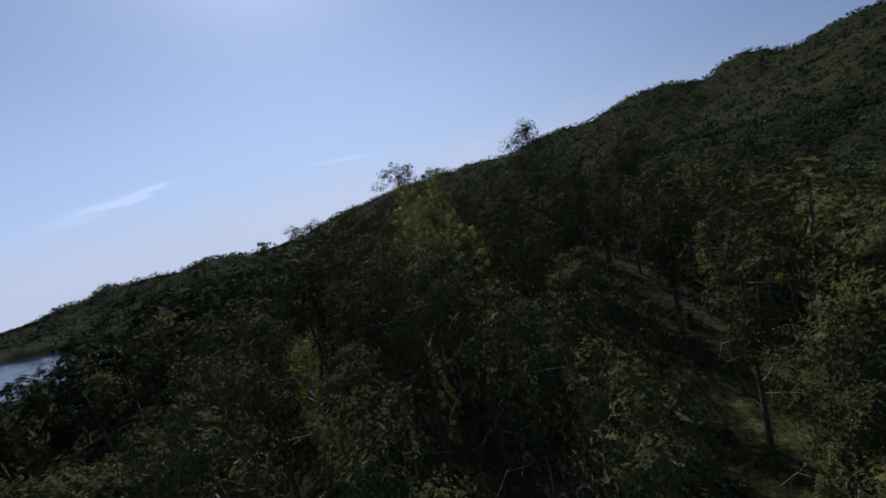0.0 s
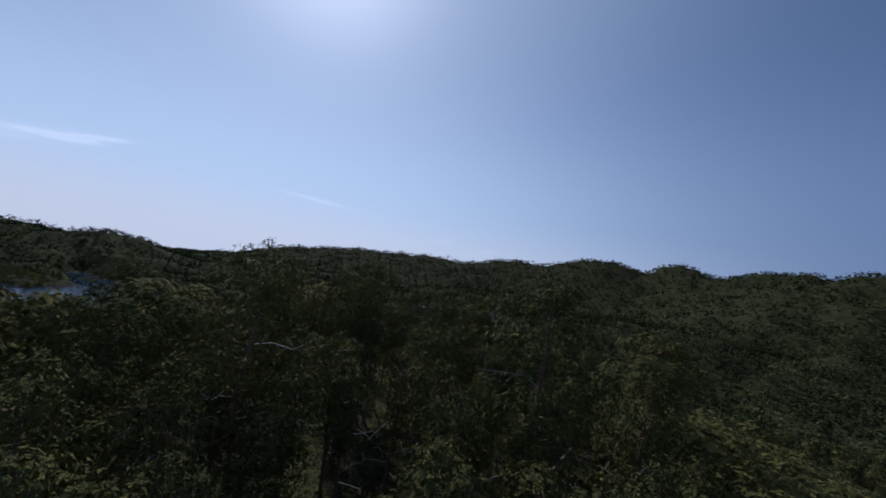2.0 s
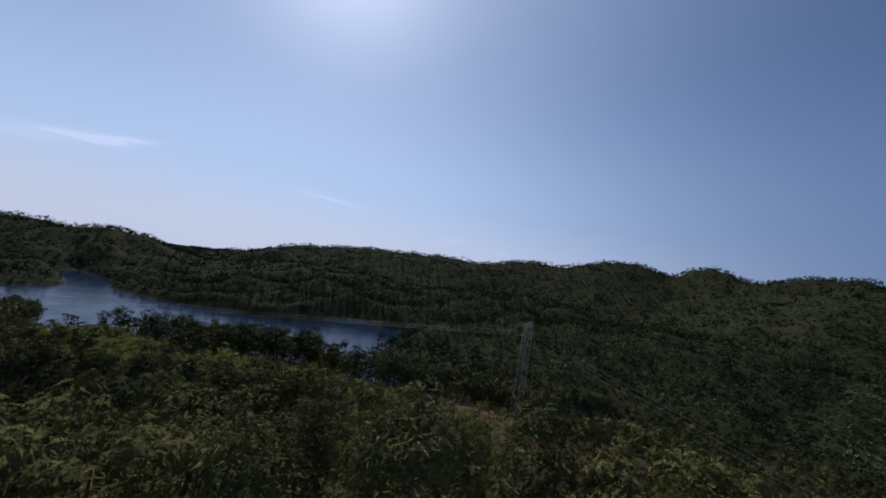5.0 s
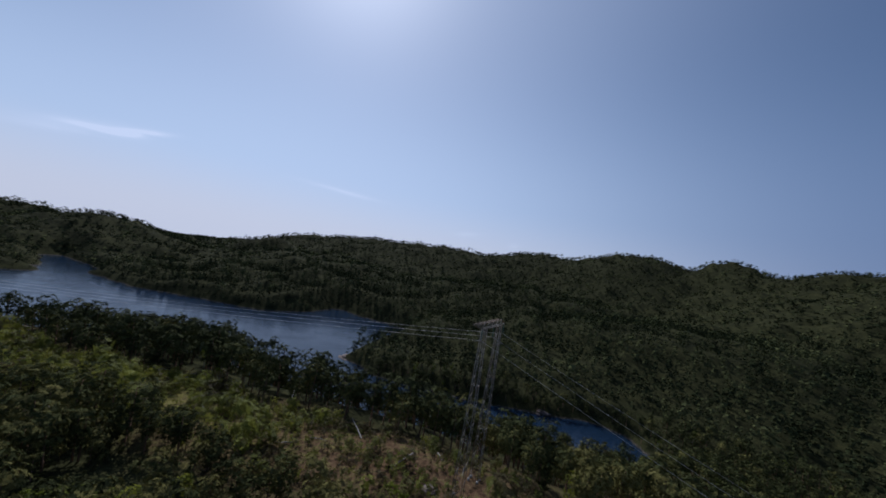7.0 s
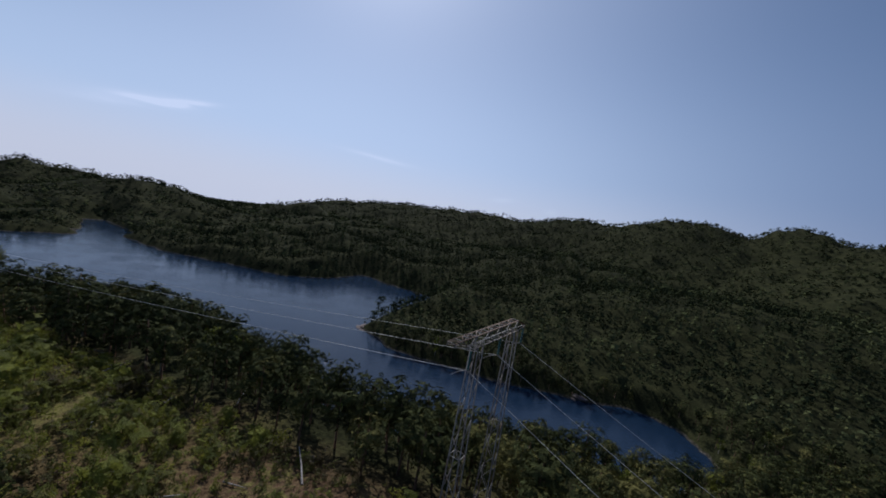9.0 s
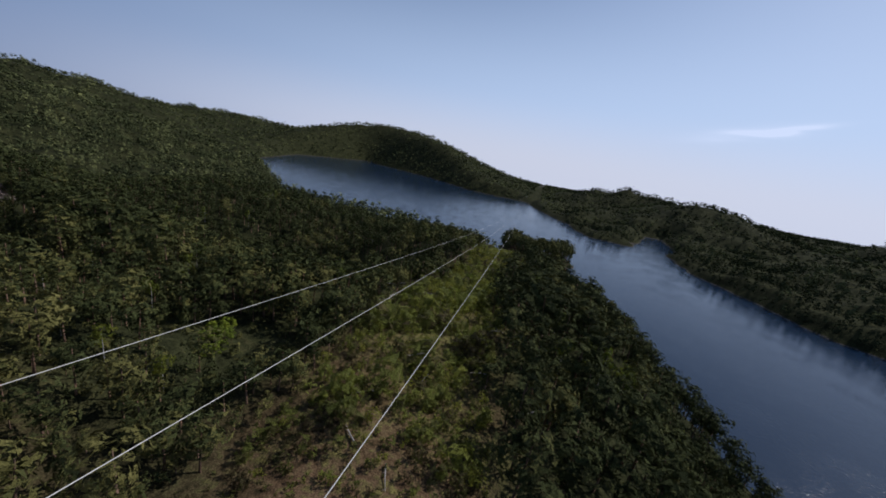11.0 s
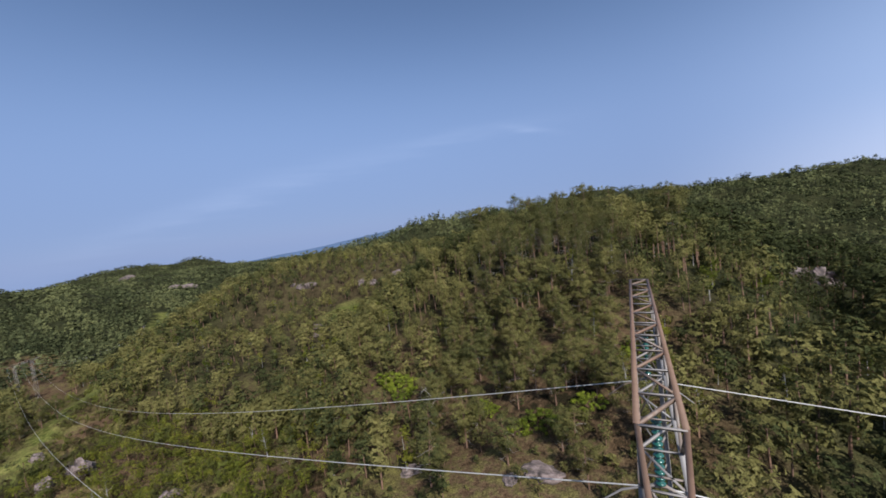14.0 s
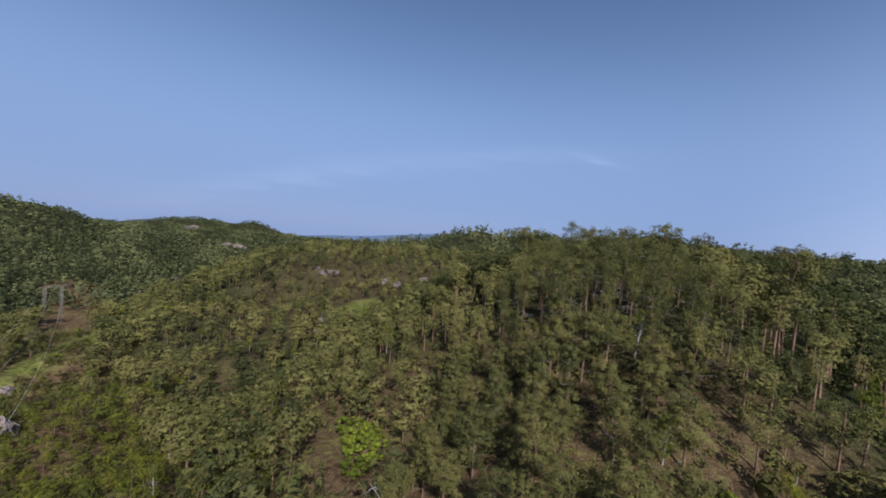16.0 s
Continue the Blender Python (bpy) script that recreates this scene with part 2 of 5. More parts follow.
def heath():
    """Heather, moss and dry grass in patches, over finer litter."""
    m, nd, lk, bs = mat("heath_and_moss", 1.0)
    bs.inputs["Specular IOR Level"].default_value = 0.03
    big, small, fine = noisy(nd, lk, 0.07, 5, rough=0.65), noisy(nd, lk, 0.8, 4), noisy(nd, lk, 5.0, 4)
    r1 = ramp(nd, [(0.38, (0.028, 0.022, 0.012)), (0.45, (0.100, 0.061, 0.035)), (0.50, (0.140, 0.091, 0.052)), (0.55, (0.130, 0.104, 0.044)), (0.65, (0.205, 0.182, 0.058))])
    mx = nd.new("ShaderNodeMix")
    mx.inputs[0].default_value = 0.45
    lk.new(big.outputs["Fac"], mx.inputs[2])
    lk.new(small.outputs["Fac"], mx.inputs[3])
    lk.new(mx.outputs[0], r1.inputs[0])
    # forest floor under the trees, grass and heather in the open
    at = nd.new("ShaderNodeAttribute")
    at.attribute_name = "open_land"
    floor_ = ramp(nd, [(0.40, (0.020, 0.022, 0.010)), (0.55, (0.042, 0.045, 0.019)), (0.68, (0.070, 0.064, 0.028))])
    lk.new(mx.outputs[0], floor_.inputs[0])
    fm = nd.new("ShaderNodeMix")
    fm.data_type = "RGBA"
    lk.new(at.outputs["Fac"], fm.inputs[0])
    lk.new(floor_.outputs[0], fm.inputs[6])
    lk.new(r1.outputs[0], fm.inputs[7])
    gr = nd.new("ShaderNodeAttribute")
    gr.attribute_name = "grass"
    gcol = ramp(nd, [(0.40, (0.075, 0.090, 0.020)), (0.52, (0.160, 0.170, 0.045)), (0.66, (0.270, 0.250, 0.080))])
    lk.new(mx.outputs[0], gcol.inputs[0])
    gm = nd.new("ShaderNodeMix")
    gm.data_type = "RGBA"
    lk.new(gr.outputs["Fac"], gm.inputs[0])
    lk.new(fm.outputs[2], gm.inputs[6])
    lk.new(gcol.outputs[0], gm.inputs[7])
    mul = nd.new("ShaderNodeMix")
    mul.data_type, mul.blend_type = "RGBA", "MULTIPLY"
    mul.inputs[0].default_value = 0.75
    r2 = ramp(nd, [(0.35, (0.25, 0.25, 0.25)), (0.65, (1.3, 1.3, 1.3))])
    lk.new(fine.outputs["Fac"], r2.inputs[0])
    lk.new(gm.outputs[2], mul.inputs[6])
    lk.new(r2.outputs[0], mul.inputs[7])
    geo = nd.new("ShaderNodeNewGeometry")
    sep = nd.new("ShaderNodeSeparateXYZ")
    lk.new(geo.outputs["Position"], sep.inputs[0])
    edge = nd.new("ShaderNodeMapRange")
    edge.inputs["From Min"].default_value, edge.inputs["From Max"].default_value = 0.5, 1.1
    edge.inputs["To Min"].default_value, edge.inputs["To Max"].default_value = 0.9, 0.0
    lk.new(sep.outputs["Z"], edge.inputs["Value"])
    shore = ramp(nd, [(0.45, (0.035, 0.032, 0.024)), (0.70, (0.15, 0.13, 0.11))])
    lk.new(small.outputs["Fac"], shore.inputs[0])
    sm = nd.new("ShaderNodeMix")
    sm.data_type = "RGBA"
    lk.new(edge.outputs[0], sm.inputs[0])
    lk.new(mul.outputs[2], sm.inputs[6])
    lk.new(shore.outputs[0], sm.inputs[7])
    lk.new(sm.outputs[2], bs.inputs["Base Color"])
    bp = nd.new("ShaderNodeBump")
    bp.inputs["Strength"].default_value, bp.inputs["Distance"].default_value = 1.0, 0.5
    lk.new(small.outputs["Fac"], bp.inputs["Height"])
    lk.new(bp.outputs[0], bs.inputs["Normal"])
    return m


GROUND = heath()
WATER, nd_, lk_, b_ = mat("lake_water", 0.10)
b_.inputs["Base Color"].default_value = (0.009, 0.022, 0.046, 1)
b_.inputs["IOR"].default_value = 1.33
b_.inputs["Specular IOR Level"].default_value = 0.31
rip, rip2 = noisy(nd_, lk_, 0.55, 4), noisy(nd_, lk_, 0.045, 3)
gust = nd_.new("ShaderNodeMapRange")
gust.inputs["From Min"].default_value, gust.inputs["From Max"].default_value = 0.40, 0.62
gust.inputs["To Min"].default_value, gust.inputs["To Max"].default_value = 0.25, 0.55
lk_.new(rip2.outputs["Fac"], gust.inputs["Value"])
wbp = nd_.new("ShaderNodeBump")
wbp.inputs["Distance"].default_value = 0.35
lk_.new(gust.outputs[0], wbp.inputs["Strength"])
lk_.new(rip.outputs["Fac"], wbp.inputs["Height"])
lk_.new(wbp.outputs[0], b_.inputs["Normal"])

# ---- ground ----
def lake_outline():
    north = [(-70, -205), (-40, -160), (22, -135), (62, -108), (98, -104), (130, -118), (166, -104), (208, -98), (264, -56), (318, -18), (345, 14), (374, 45), (412, 98), (428, 190), (424, 262), (470, 346), (610, 500), (780, 680)]
    south = [(1093, 800), (1400, 700), (1200, 351), (1040, 175), (1030, 20), (912, -10), (755, -76), (650, -105), (640, -176), (810, -232), (815, -262), (665, -252), (630, -222), (515, -225), (450, -255), (364, -280), (335, -330), (338, -402), (261, -388), (205, -388), (192, -275), (181, -219), (140, -200), (95, -206), (44, -216), (10, -231), (-20, -244), (-52, -240)]
    return np.array(north + south, float)


def signed_distance(px, py, poly):
    """Distance to the outline, negative inside."""
    d = np.full(px.shape, 1e9)
    inside = np.zeros(px.shape, bool)
    for (x0, y0), (x1, y1) in zip(poly, np.roll(poly, -1, 0)):
        ex, ey = x1 - x0, y1 - y0
        k = np.clip(((px - x0) * ex + (py - y0) * ey) / (ex * ex + ey * ey), 0, 1)
        d = np.minimum(d, np.hypot(px - x0 - k * ex, py - y0 - k * ey))
        cross = (y0 > py) != (y1 > py)
        if y0 != y1:
            inside ^= cross & (px < ex * (py - y0) / ey + x0)
    return np.where(inside, -d, d)


LAKE = lake_outline()
rng = np.random.default_rng(7)
WAVES = [(rng.uniform(0, 6.28), 2 ** rng.uniform(0, 1), rng.uniform(0, 6.28, 2)) for _ in range(40)]


def rough_noise(x, y, size, octaves=4):
    """Smooth rolling noise of about -1 to 1, with features of that size."""
    out = np.zeros(np.shape(x))
    amp, k = 1.0, 0
    for o in range(octaves):
        for _ in range(4):
            a, fq, ph = WAVES[k % 40]
            k += 1
            w = 6.28 / size * 2 ** o * fq * 0.7
            out += amp * 0.35 * np.sin((x * math.cos(a) + y * math.sin(a)) * w + ph[0]) * np.cos((y * math.cos(a) - x * math.sin(a)) * w * 0.8 + ph[1])
        amp *= 0.5
    return out


HILLS = []


def hill(x, y, top, rx, ry=None, turn=0.0):
    HILLS.append((x, y, top, rx, ry or rx, radians(turn)))


KNOLLS = []


def knoll(x, y, z, r):
    KNOLLS.append((x, y, z, r))


# the knoll where the flight begins
knoll(-42, 187, 85, 40)
knoll(-31, 140, 87, 30)
knoll(10, 135, 87, 30)
knoll(6, 105, 86, 28)
knoll(6, 80, 82, 26)
knoll(-35, 100, 83, 30)
knoll(0, 250, 74, 60)
knoll(-80, 150, 70, 40)
# the slope and the shelf of the pylon
knoll(-5, 48, 68, 20)
knoll(20, 50, 68, 25)
knoll(0, -8, 65, 30)
knoll(-28, 30, 63, 24)
knoll(-61, 10, 59, 28)
knoll(-55, 62, 64, 28)
knoll(60, 20, 60, 40)
knoll(60, 90, 60, 40)
knoll(40, 152, 86, 25)
knoll(44, 174, 85, 22)
knoll(40, -40, 56, 35)
knoll(-40, -38, 54, 35)
knoll(0, -90, 33, 40)
knoll(-60, -120, 22, 40)
knoll(60, -90, 30, 40)
# westwards along the line
knoll(-120, 25, 46, 40)
knoll(-119, 108, 52, 40)
knoll(-228, 52, 33, 50)
knoll(-328, 86, 18, 60)
knoll(-110, -50, 40, 45)
# the wooded shoulder beyond the small meadow
knoll(-130, 150, 57, 32)
knoll(-170, 190, 66, 36)
knoll(-208, 222, 78, 45)
knoll(-150, 232, 79, 40)
knoll(-105, 225, 76, 36)
knoll(-235, 165, 69, 34)
knoll(-262, 132, 46, 30)
knoll(-195, 100, 46, 32)
# eastwards to the lake
knoll(110, -10, 54, 45)
knoll(150, -55, 38, 40)
knoll(200, -20, 46, 45)
knoll(230, 25, 45, 50)
knoll(215, -60, 34, 35)
knoll(268, 50, 29, 50)
knoll(288, 0, 21, 40)
knoll(330, 115, 19, 55)
knoll(66, 128, 55, 24)
knoll(82, 170, 52, 40)
knoll(90, 250, 58, 60)
knoll(240, 205, 38, 80)
knoll(-130, 285, 72, 50)
# skyline to the north
hill(22, 1060, 125, 402, 196)
hill(264, 853, 104, 362, 257, 30)
hill(-298, 619, 82, 220, 194)
hill(-181, 642, 103, 110, 138)
hill(629, 1253, 122, 420, 300, 20)
hill(1469, 1440, 98, 677, 410)
hill(1717, 748, 155, 490, 343)
hill(1539, 535, 126, 425, 272, 20)
hill(-1515, 851, 19, 589, 371)
hill(-1172, 140, 87, 387, 216)
hill(-900, -350, 110, 400, 400)
hill(-2348, 1204, 78, 318, 255)
hill(-2169, 1435, 83, 132, 132)
hill(-1800, 200, 50, 500, 300)
# skyline to the south
hill(1343, -326, 61, 176, 194)
hill(1250, -537, 30, 378, 165, -30)
hill(1470, -1421, 31, 472, 293)
hill(829, -1251, 126, 439, 298)
hill(1102, -1106, 90, 149, 147)
hill(503, -1319, 139, 458, 298)
hill(194, -1503, 181, 314, 307)
hill(-151, -1445, 222, 319, 341)
hill(-563, -1168, 209, 320, 325)
hill(-671, -848, 215, 329, 320)
hill(-900, -620, 185, 260, 220)
hill(100, -700, 62, 300, 200)
hill(-150, -480, 58, 250, 150)
hill(598, -650, 51, 349, 220, -20)
hill(806, -678, 78, 91, 91)
hill(993, -389, 67, 183, 135)
hill(-375, -1288, 229, 133, 191)
hill(-605, -1075, 211, 180, 154)
hill(-221, 466, 95, 89, 88)


def ground_height(x, y):
    x, y = np.asarray(x, float), np.asarray(y, float)
    s = np.zeros(x.shape)
    for cx, cy, top, rx, ry, a in HILLS:
        u, v = (x - cx) * math.cos(a) + (y - cy) * math.sin(a), (y - cy) * math.cos(a) - (x - cx) * math.sin(a)
        s += (top * np.exp(-((u / rx) ** 2 + (v / ry) ** 2) * 0.7)) ** 7
    h = s ** (1 / 7) + 4
    gs, gz = np.full(x.shape, 1e-9), np.zeros(x.shape)
    for cx, cy, z, rr in KNOLLS:
        g = np.exp(-((x - cx) ** 2 + (y - cy) ** 2) / rr ** 2)
        gs += g
        gz += g * z
    near = 1 - np.exp(-3.0 * gs)
    h = h * (1 - near) + gz / gs * near
    far = np.clip(np.hypot(x, y) / 500, 0.25, 1.5) * np.clip(1.7 - np.hypot(x, y) / 2800, 0.5, 1)
    h += rough_noise(x, y, 160) * 7 * far * (1 - 0.85 * near) + rough_noise(y + 50, x, 45, 3) * 1.3
    sd = signed_distance(x, y, LAKE)
    isl = 42 - np.hypot((x - 422) * 1.05, (y + 26) * 1.0) + rough_noise(x, y, 40, 2) * 4
    sd = np.maximum(sd, isl)
    sdn = sd + rough_noise(x + 9, y, 60, 3) * 4
    land = np.minimum(h, 0.6 + 0.75 * np.maximum(sdn, 0)) * np.clip(sdn / 3, 0, 1) ** 0.5
    # beyond the hills the land falls away to the sea
    fall = 0.038 * np.maximum(np.hypot(x, y) - 1700, 0)
    return np.where(sdn > 0, np.maximum(land, 0.05), np.maximum(sdn * 0.3, -6)) - fall


def spaced(lo, hi, fine_lo, fine_hi, step, grow):
    mid = list(np.arange(fine_lo, fine_hi + step, step))
    up, s = [], step
    while (up[-1] if up else mid[-1]) < hi:
        s *= grow
        up.append((up[-1] if up else mid[-1]) + s)
    dn, s = [], step
    while (dn[-1] if dn else mid[0]) > lo:
        s *= grow
        dn.append((dn[-1] if dn else mid[0]) - s)
    return np.array(dn[::-1] + mid + up)


def mesh_from(name, verts, faces, material=None, smooth=True):
    me = bpy.data.meshes.new(name)
    verts, faces = np.asarray(verts, np.float32), np.asarray(faces, np.int32)
    me.vertices.add(len(verts))
    me.vertices.foreach_set("co", verts.ravel())
    k = faces.shape[1]
    me.loops.add(faces.size)
    me.loops.foreach_set("vertex_index", faces.ravel())
    me.polygons.add(len(faces))
    me.polygons.foreach_set("loop_start", np.arange(0, faces.size, k, dtype=np.int32))
    if smooth:
        me.polygons.foreach_set("use_smooth", np.ones(len(faces), bool))
    me.update(calc_edges=True)
    if material:
        me.materials.append(material)
    return me


gx, gy = spaced(-4200, 4200, -340, 420, 5.0, 1.045), spaced(-4200, 4200, -320, 320, 5.0, 1.045)
GX, GY = np.meshgrid(gx, gy)
GZ = ground_height(GX, GY)
nx, ny = len(gx), len(gy)
idx = np.arange(nx * ny).reshape(ny, nx)
quads = np.stack([idx[:-1, :-1], idx[:-1, 1:], idx[1:, 1:], idx[1:, :-1]], -1).reshape(-1, 4)
lake = new("water", mesh_from("water", [(-300, -600, 0), (1450, -600, 0), (1450, 830, 0), (-300, 830, 0)], [(0, 1, 2, 3)], WATER))
tagged(lake, "dark blue lake water with light ripples", "water", kind="structure")


# ---- mountains on the horizon, their blue haze put into the colour ----
FAR, nd_, lk_, b_ = mat("haze_blue_ridge", 1.0)
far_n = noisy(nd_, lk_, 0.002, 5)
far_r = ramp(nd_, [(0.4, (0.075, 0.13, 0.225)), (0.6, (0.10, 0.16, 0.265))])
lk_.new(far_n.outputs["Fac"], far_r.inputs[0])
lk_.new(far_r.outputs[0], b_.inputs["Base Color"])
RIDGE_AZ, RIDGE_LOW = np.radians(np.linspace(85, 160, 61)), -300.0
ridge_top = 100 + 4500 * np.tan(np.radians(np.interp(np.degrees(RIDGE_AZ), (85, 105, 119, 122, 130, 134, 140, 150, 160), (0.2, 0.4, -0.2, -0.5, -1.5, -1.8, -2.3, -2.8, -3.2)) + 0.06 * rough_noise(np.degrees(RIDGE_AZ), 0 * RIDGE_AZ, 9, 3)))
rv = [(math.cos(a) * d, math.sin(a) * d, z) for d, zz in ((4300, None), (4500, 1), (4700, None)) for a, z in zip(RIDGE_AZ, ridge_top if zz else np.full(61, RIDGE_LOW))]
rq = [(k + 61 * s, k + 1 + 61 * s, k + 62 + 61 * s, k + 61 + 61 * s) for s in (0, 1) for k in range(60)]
tagged(new("backdrop", mesh_from("backdrop", rv, rq, FAR)), "mountain ridge on the horizon, its blue haze put into the colour", "mountains", kind="structure")


# ---- the cleared strip under the line ----
def strip(x, y):
    """How far a place lies from the middle of the power line's strip."""
    yc = np.where(x > 0, np.interp(x, (0, 40, 70, 110, 170, 220), (-9, -6, -2, 0, 0, -2)), -9 - 103 * x / 328)
    return np.abs(y - yc)


def wooded(x, y, r):
    """Chance that a tree stands there: none in the strip, few on the heather shelf and in the small meadows."""
    ok = strip(x, y) > np.where(x > 45, 14, np.where(x > 0, 16.5, np.where((x < -38) & (x > -140), 19, 11))) + rough_noise(x, y, 30, 2) * 4
    bare = (track(x, y) < np.where(x > -245, 9, 7)) | (meadow(x, y) > 0.35) | glade(x, y) | (np.hypot(x + 41, y - 43) < 8) | (np.hypot(x - 47, y - 28) < 9) | (np.hypot(x + 75, y + 2) < 14)
    return ok & (r.uniform(0, 1, x.shape) > np.maximum(shelf(x, y) * 0.93, 0.10 * west_slope(x, y))) & ~bare & (ground_height(x, y) > 1.0)


def glade(x, y):
    """Small gaps in the wood where bright bushes grow."""
    gap_ = np.zeros(np.shape(x), bool)
    for gx, gy, gr in ((-22, 36, 4.5), (-5, 34.5, 4.5), (-12, 33, 4.5), (5, 51, 4.5), (4, 38, 4.0), (-44, 47, 6.0), (-29.5, 165.5, 5.5)):
        gap_ |= np.hypot(x - gx, y - gy) < gr
    return gap_


def west_slope(x, y):
    """The dry slope with few, low trees beyond the dell."""
    return np.exp(-(((x + 150) / 70) ** 2 + ((y - 160) / 85) ** 2) ** 2)


def meadow(x, y):
    u, v = (x + 121) * 0.6 - (y - 136) * 0.8, (x + 121) * 0.8 + (y - 136) * 0.6
    return np.clip(1.5 - np.hypot(u / 15, v / 13) + 0.3 * rough_noise(x, y, 12, 2), 0, 1)


def track(x, y):
    """Distance from the grassy swathe that runs past the second pylon."""
    best = np.full(np.shape(x), 1e9)
    way = ((-134, 4), (-192, 36), (-242, 81), (-395, 186), (-560, 300))
    for p, q in zip(way, way[1:]):
        ex, ey = q[0] - p[0], q[1] - p[1]
        k = np.clip(((x - p[0]) * ex + (y - p[1]) * ey) / (ex * ex + ey * ey), 0, 1)
        best = np.minimum(best, np.hypot(x - p[0] - k * ex, y - p[1] - k * ey))
    return best


def shelf(x, y):
    return np.exp(-(((x + 15) / 34) ** 2 + ((y - 10) / 19) ** 2) ** 2)


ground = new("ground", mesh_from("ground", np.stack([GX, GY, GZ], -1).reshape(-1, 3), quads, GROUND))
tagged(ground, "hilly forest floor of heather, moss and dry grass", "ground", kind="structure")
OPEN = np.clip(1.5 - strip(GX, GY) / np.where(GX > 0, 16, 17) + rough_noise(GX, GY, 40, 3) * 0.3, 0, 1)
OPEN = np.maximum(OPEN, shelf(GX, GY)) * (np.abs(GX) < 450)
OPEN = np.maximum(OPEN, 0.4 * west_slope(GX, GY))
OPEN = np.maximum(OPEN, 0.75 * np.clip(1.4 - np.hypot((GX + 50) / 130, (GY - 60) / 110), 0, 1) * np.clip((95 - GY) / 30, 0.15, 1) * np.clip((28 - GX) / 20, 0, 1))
GRASS = np.maximum(np.maximum(meadow(GX, GY), np.clip(1.4 - np.hypot((GX + 52) / 6, (GY - 161) / 6), 0, 0.4)), np.clip(1.7 - track(GX, GY) / np.where(GX > -215, 5.0, 5.5) + 1.5 * rough_noise(GX, GY, 18, 3), 0, 1))
GRASS = np.maximum(GRASS, 0.4 * np.clip(1.5 - strip(GX, GY) / 15, 0, 1) * np.clip((GX - 30) / 50, 0, 1) * (GX < 340))
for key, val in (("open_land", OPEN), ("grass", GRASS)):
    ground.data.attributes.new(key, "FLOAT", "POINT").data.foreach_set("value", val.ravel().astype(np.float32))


# ---- trees ----
def sprays(r, centre, radius, n, size, up=0.6, wide=0.42, hub=None, ragged=0.40):
    """Small leaf triangles round a centre, most of them facing outwards and up. Returns points and triangles."""
    d = r.normal(0, 1, (n, 3))
    d /= np.linalg.norm(d, axis=1)[:, None]
    p = centre + d * radius * r.uniform(0.72, 1.0, (n, 1))
    nrm = d + np.array([0, 0, up * 0.5]) + r.normal(0, ragged, (n, 3))
    if hub is not None:
        away = p - hub
        nrm = (0.6 * nrm + 1.2 * away / (np.linalg.norm(away, axis=1)[:, None] + 1e-9)) * np.array([1, 1, 0.42])
    nrm /= np.linalg.norm(nrm, axis=1)[:, None]
    a = np.cross(nrm, r.normal(0, 1, (n, 3)))
    a /= np.linalg.norm(a, axis=1)[:, None] + 1e-9
    b = np.cross(nrm, a)
    s = size * r.uniform(0.6, 1.4, (n, 1))
    v = np.stack([p + a * s * 1.25, p - a * s * 0.9 + b * s * wide, p - a * s * 0.9 - b * s * wide], 1).reshape(-1, 3)
    return v, np.arange(n * 3).reshape(n, 3)


GOLD = 1.618
ICO = np.array([(-1, GOLD, 0), (1, GOLD, 0), (-1, -GOLD, 0), (1, -GOLD, 0), (0, -1, GOLD), (0, 1, GOLD), (0, -1, -GOLD), (0, 1, -GOLD), (GOLD, 0, -1), (GOLD, 0, 1), (-GOLD, 0, -1), (-GOLD, 0, 1)]) / 1.902
ICO_F = np.array([(0, 11, 5), (0, 5, 1), (0, 1, 7), (0, 7, 10), (0, 10, 11), (1, 5, 9), (5, 11, 4), (11, 10, 2), (10, 7, 6), (7, 1, 8), (3, 9, 4), (3, 4, 2), (3, 2, 6), (3, 6, 8), (3, 8, 9), (4, 9, 5), (2, 4, 11), (6, 2, 10), (8, 6, 7), (9, 8, 1)])


def body(r, centre, radius):
    """An uneven body of needles inside a near clump."""
    a = r.uniform(0, 6.28)
    p = np.stack([ICO[:, 0] * math.cos(a) - ICO[:, 1] * math.sin(a), ICO[:, 0] * math.sin(a) + ICO[:, 1] * math.cos(a), ICO[:, 2]], -1)
    return centre + p * radius * r.uniform(0.65, 1.25, (12, 1)), ICO_F


def tube(points, radii, sides=5):
    """A tapering tube along points, closed at its end."""
    v, f = [], []
    for k, (p, rad) in enumerate(zip(points, radii)):
        d = np.subtract(points[min(k + 1, len(points) - 1)], points[max(k - 1, 0)])
        d = d / (np.linalg.norm(d) + 1e-9)
        a = np.cross(d, (0.3, 1, 0.2) if abs(d[2]) > 0.7 else (0, 0, 1))
        a /= np.linalg.norm(a) + 1e-9
        b = np.cross(d, a)
        for j in range(sides):
            w = 6.2832 * j / sides
            v.append(np.asarray(p) + rad * (a * math.cos(w) + b * math.sin(w)))
    for k in range(len(points) - 1):
        for j in range(sides):
            q, q2 = k * sides + j, k * sides + (j + 1) % sides
            f += [(q, q2, q2 + sides), (q, q2 + sides, q + sides)]
    return np.array(v), np.array(f)


def joined(parts):
    vs, fs, n = [], [], 0
    for v, f in parts:
        vs.append(v)
        fs.append(f + n)
        n += len(v)
    return np.concatenate(vs), np.concatenate(fs)


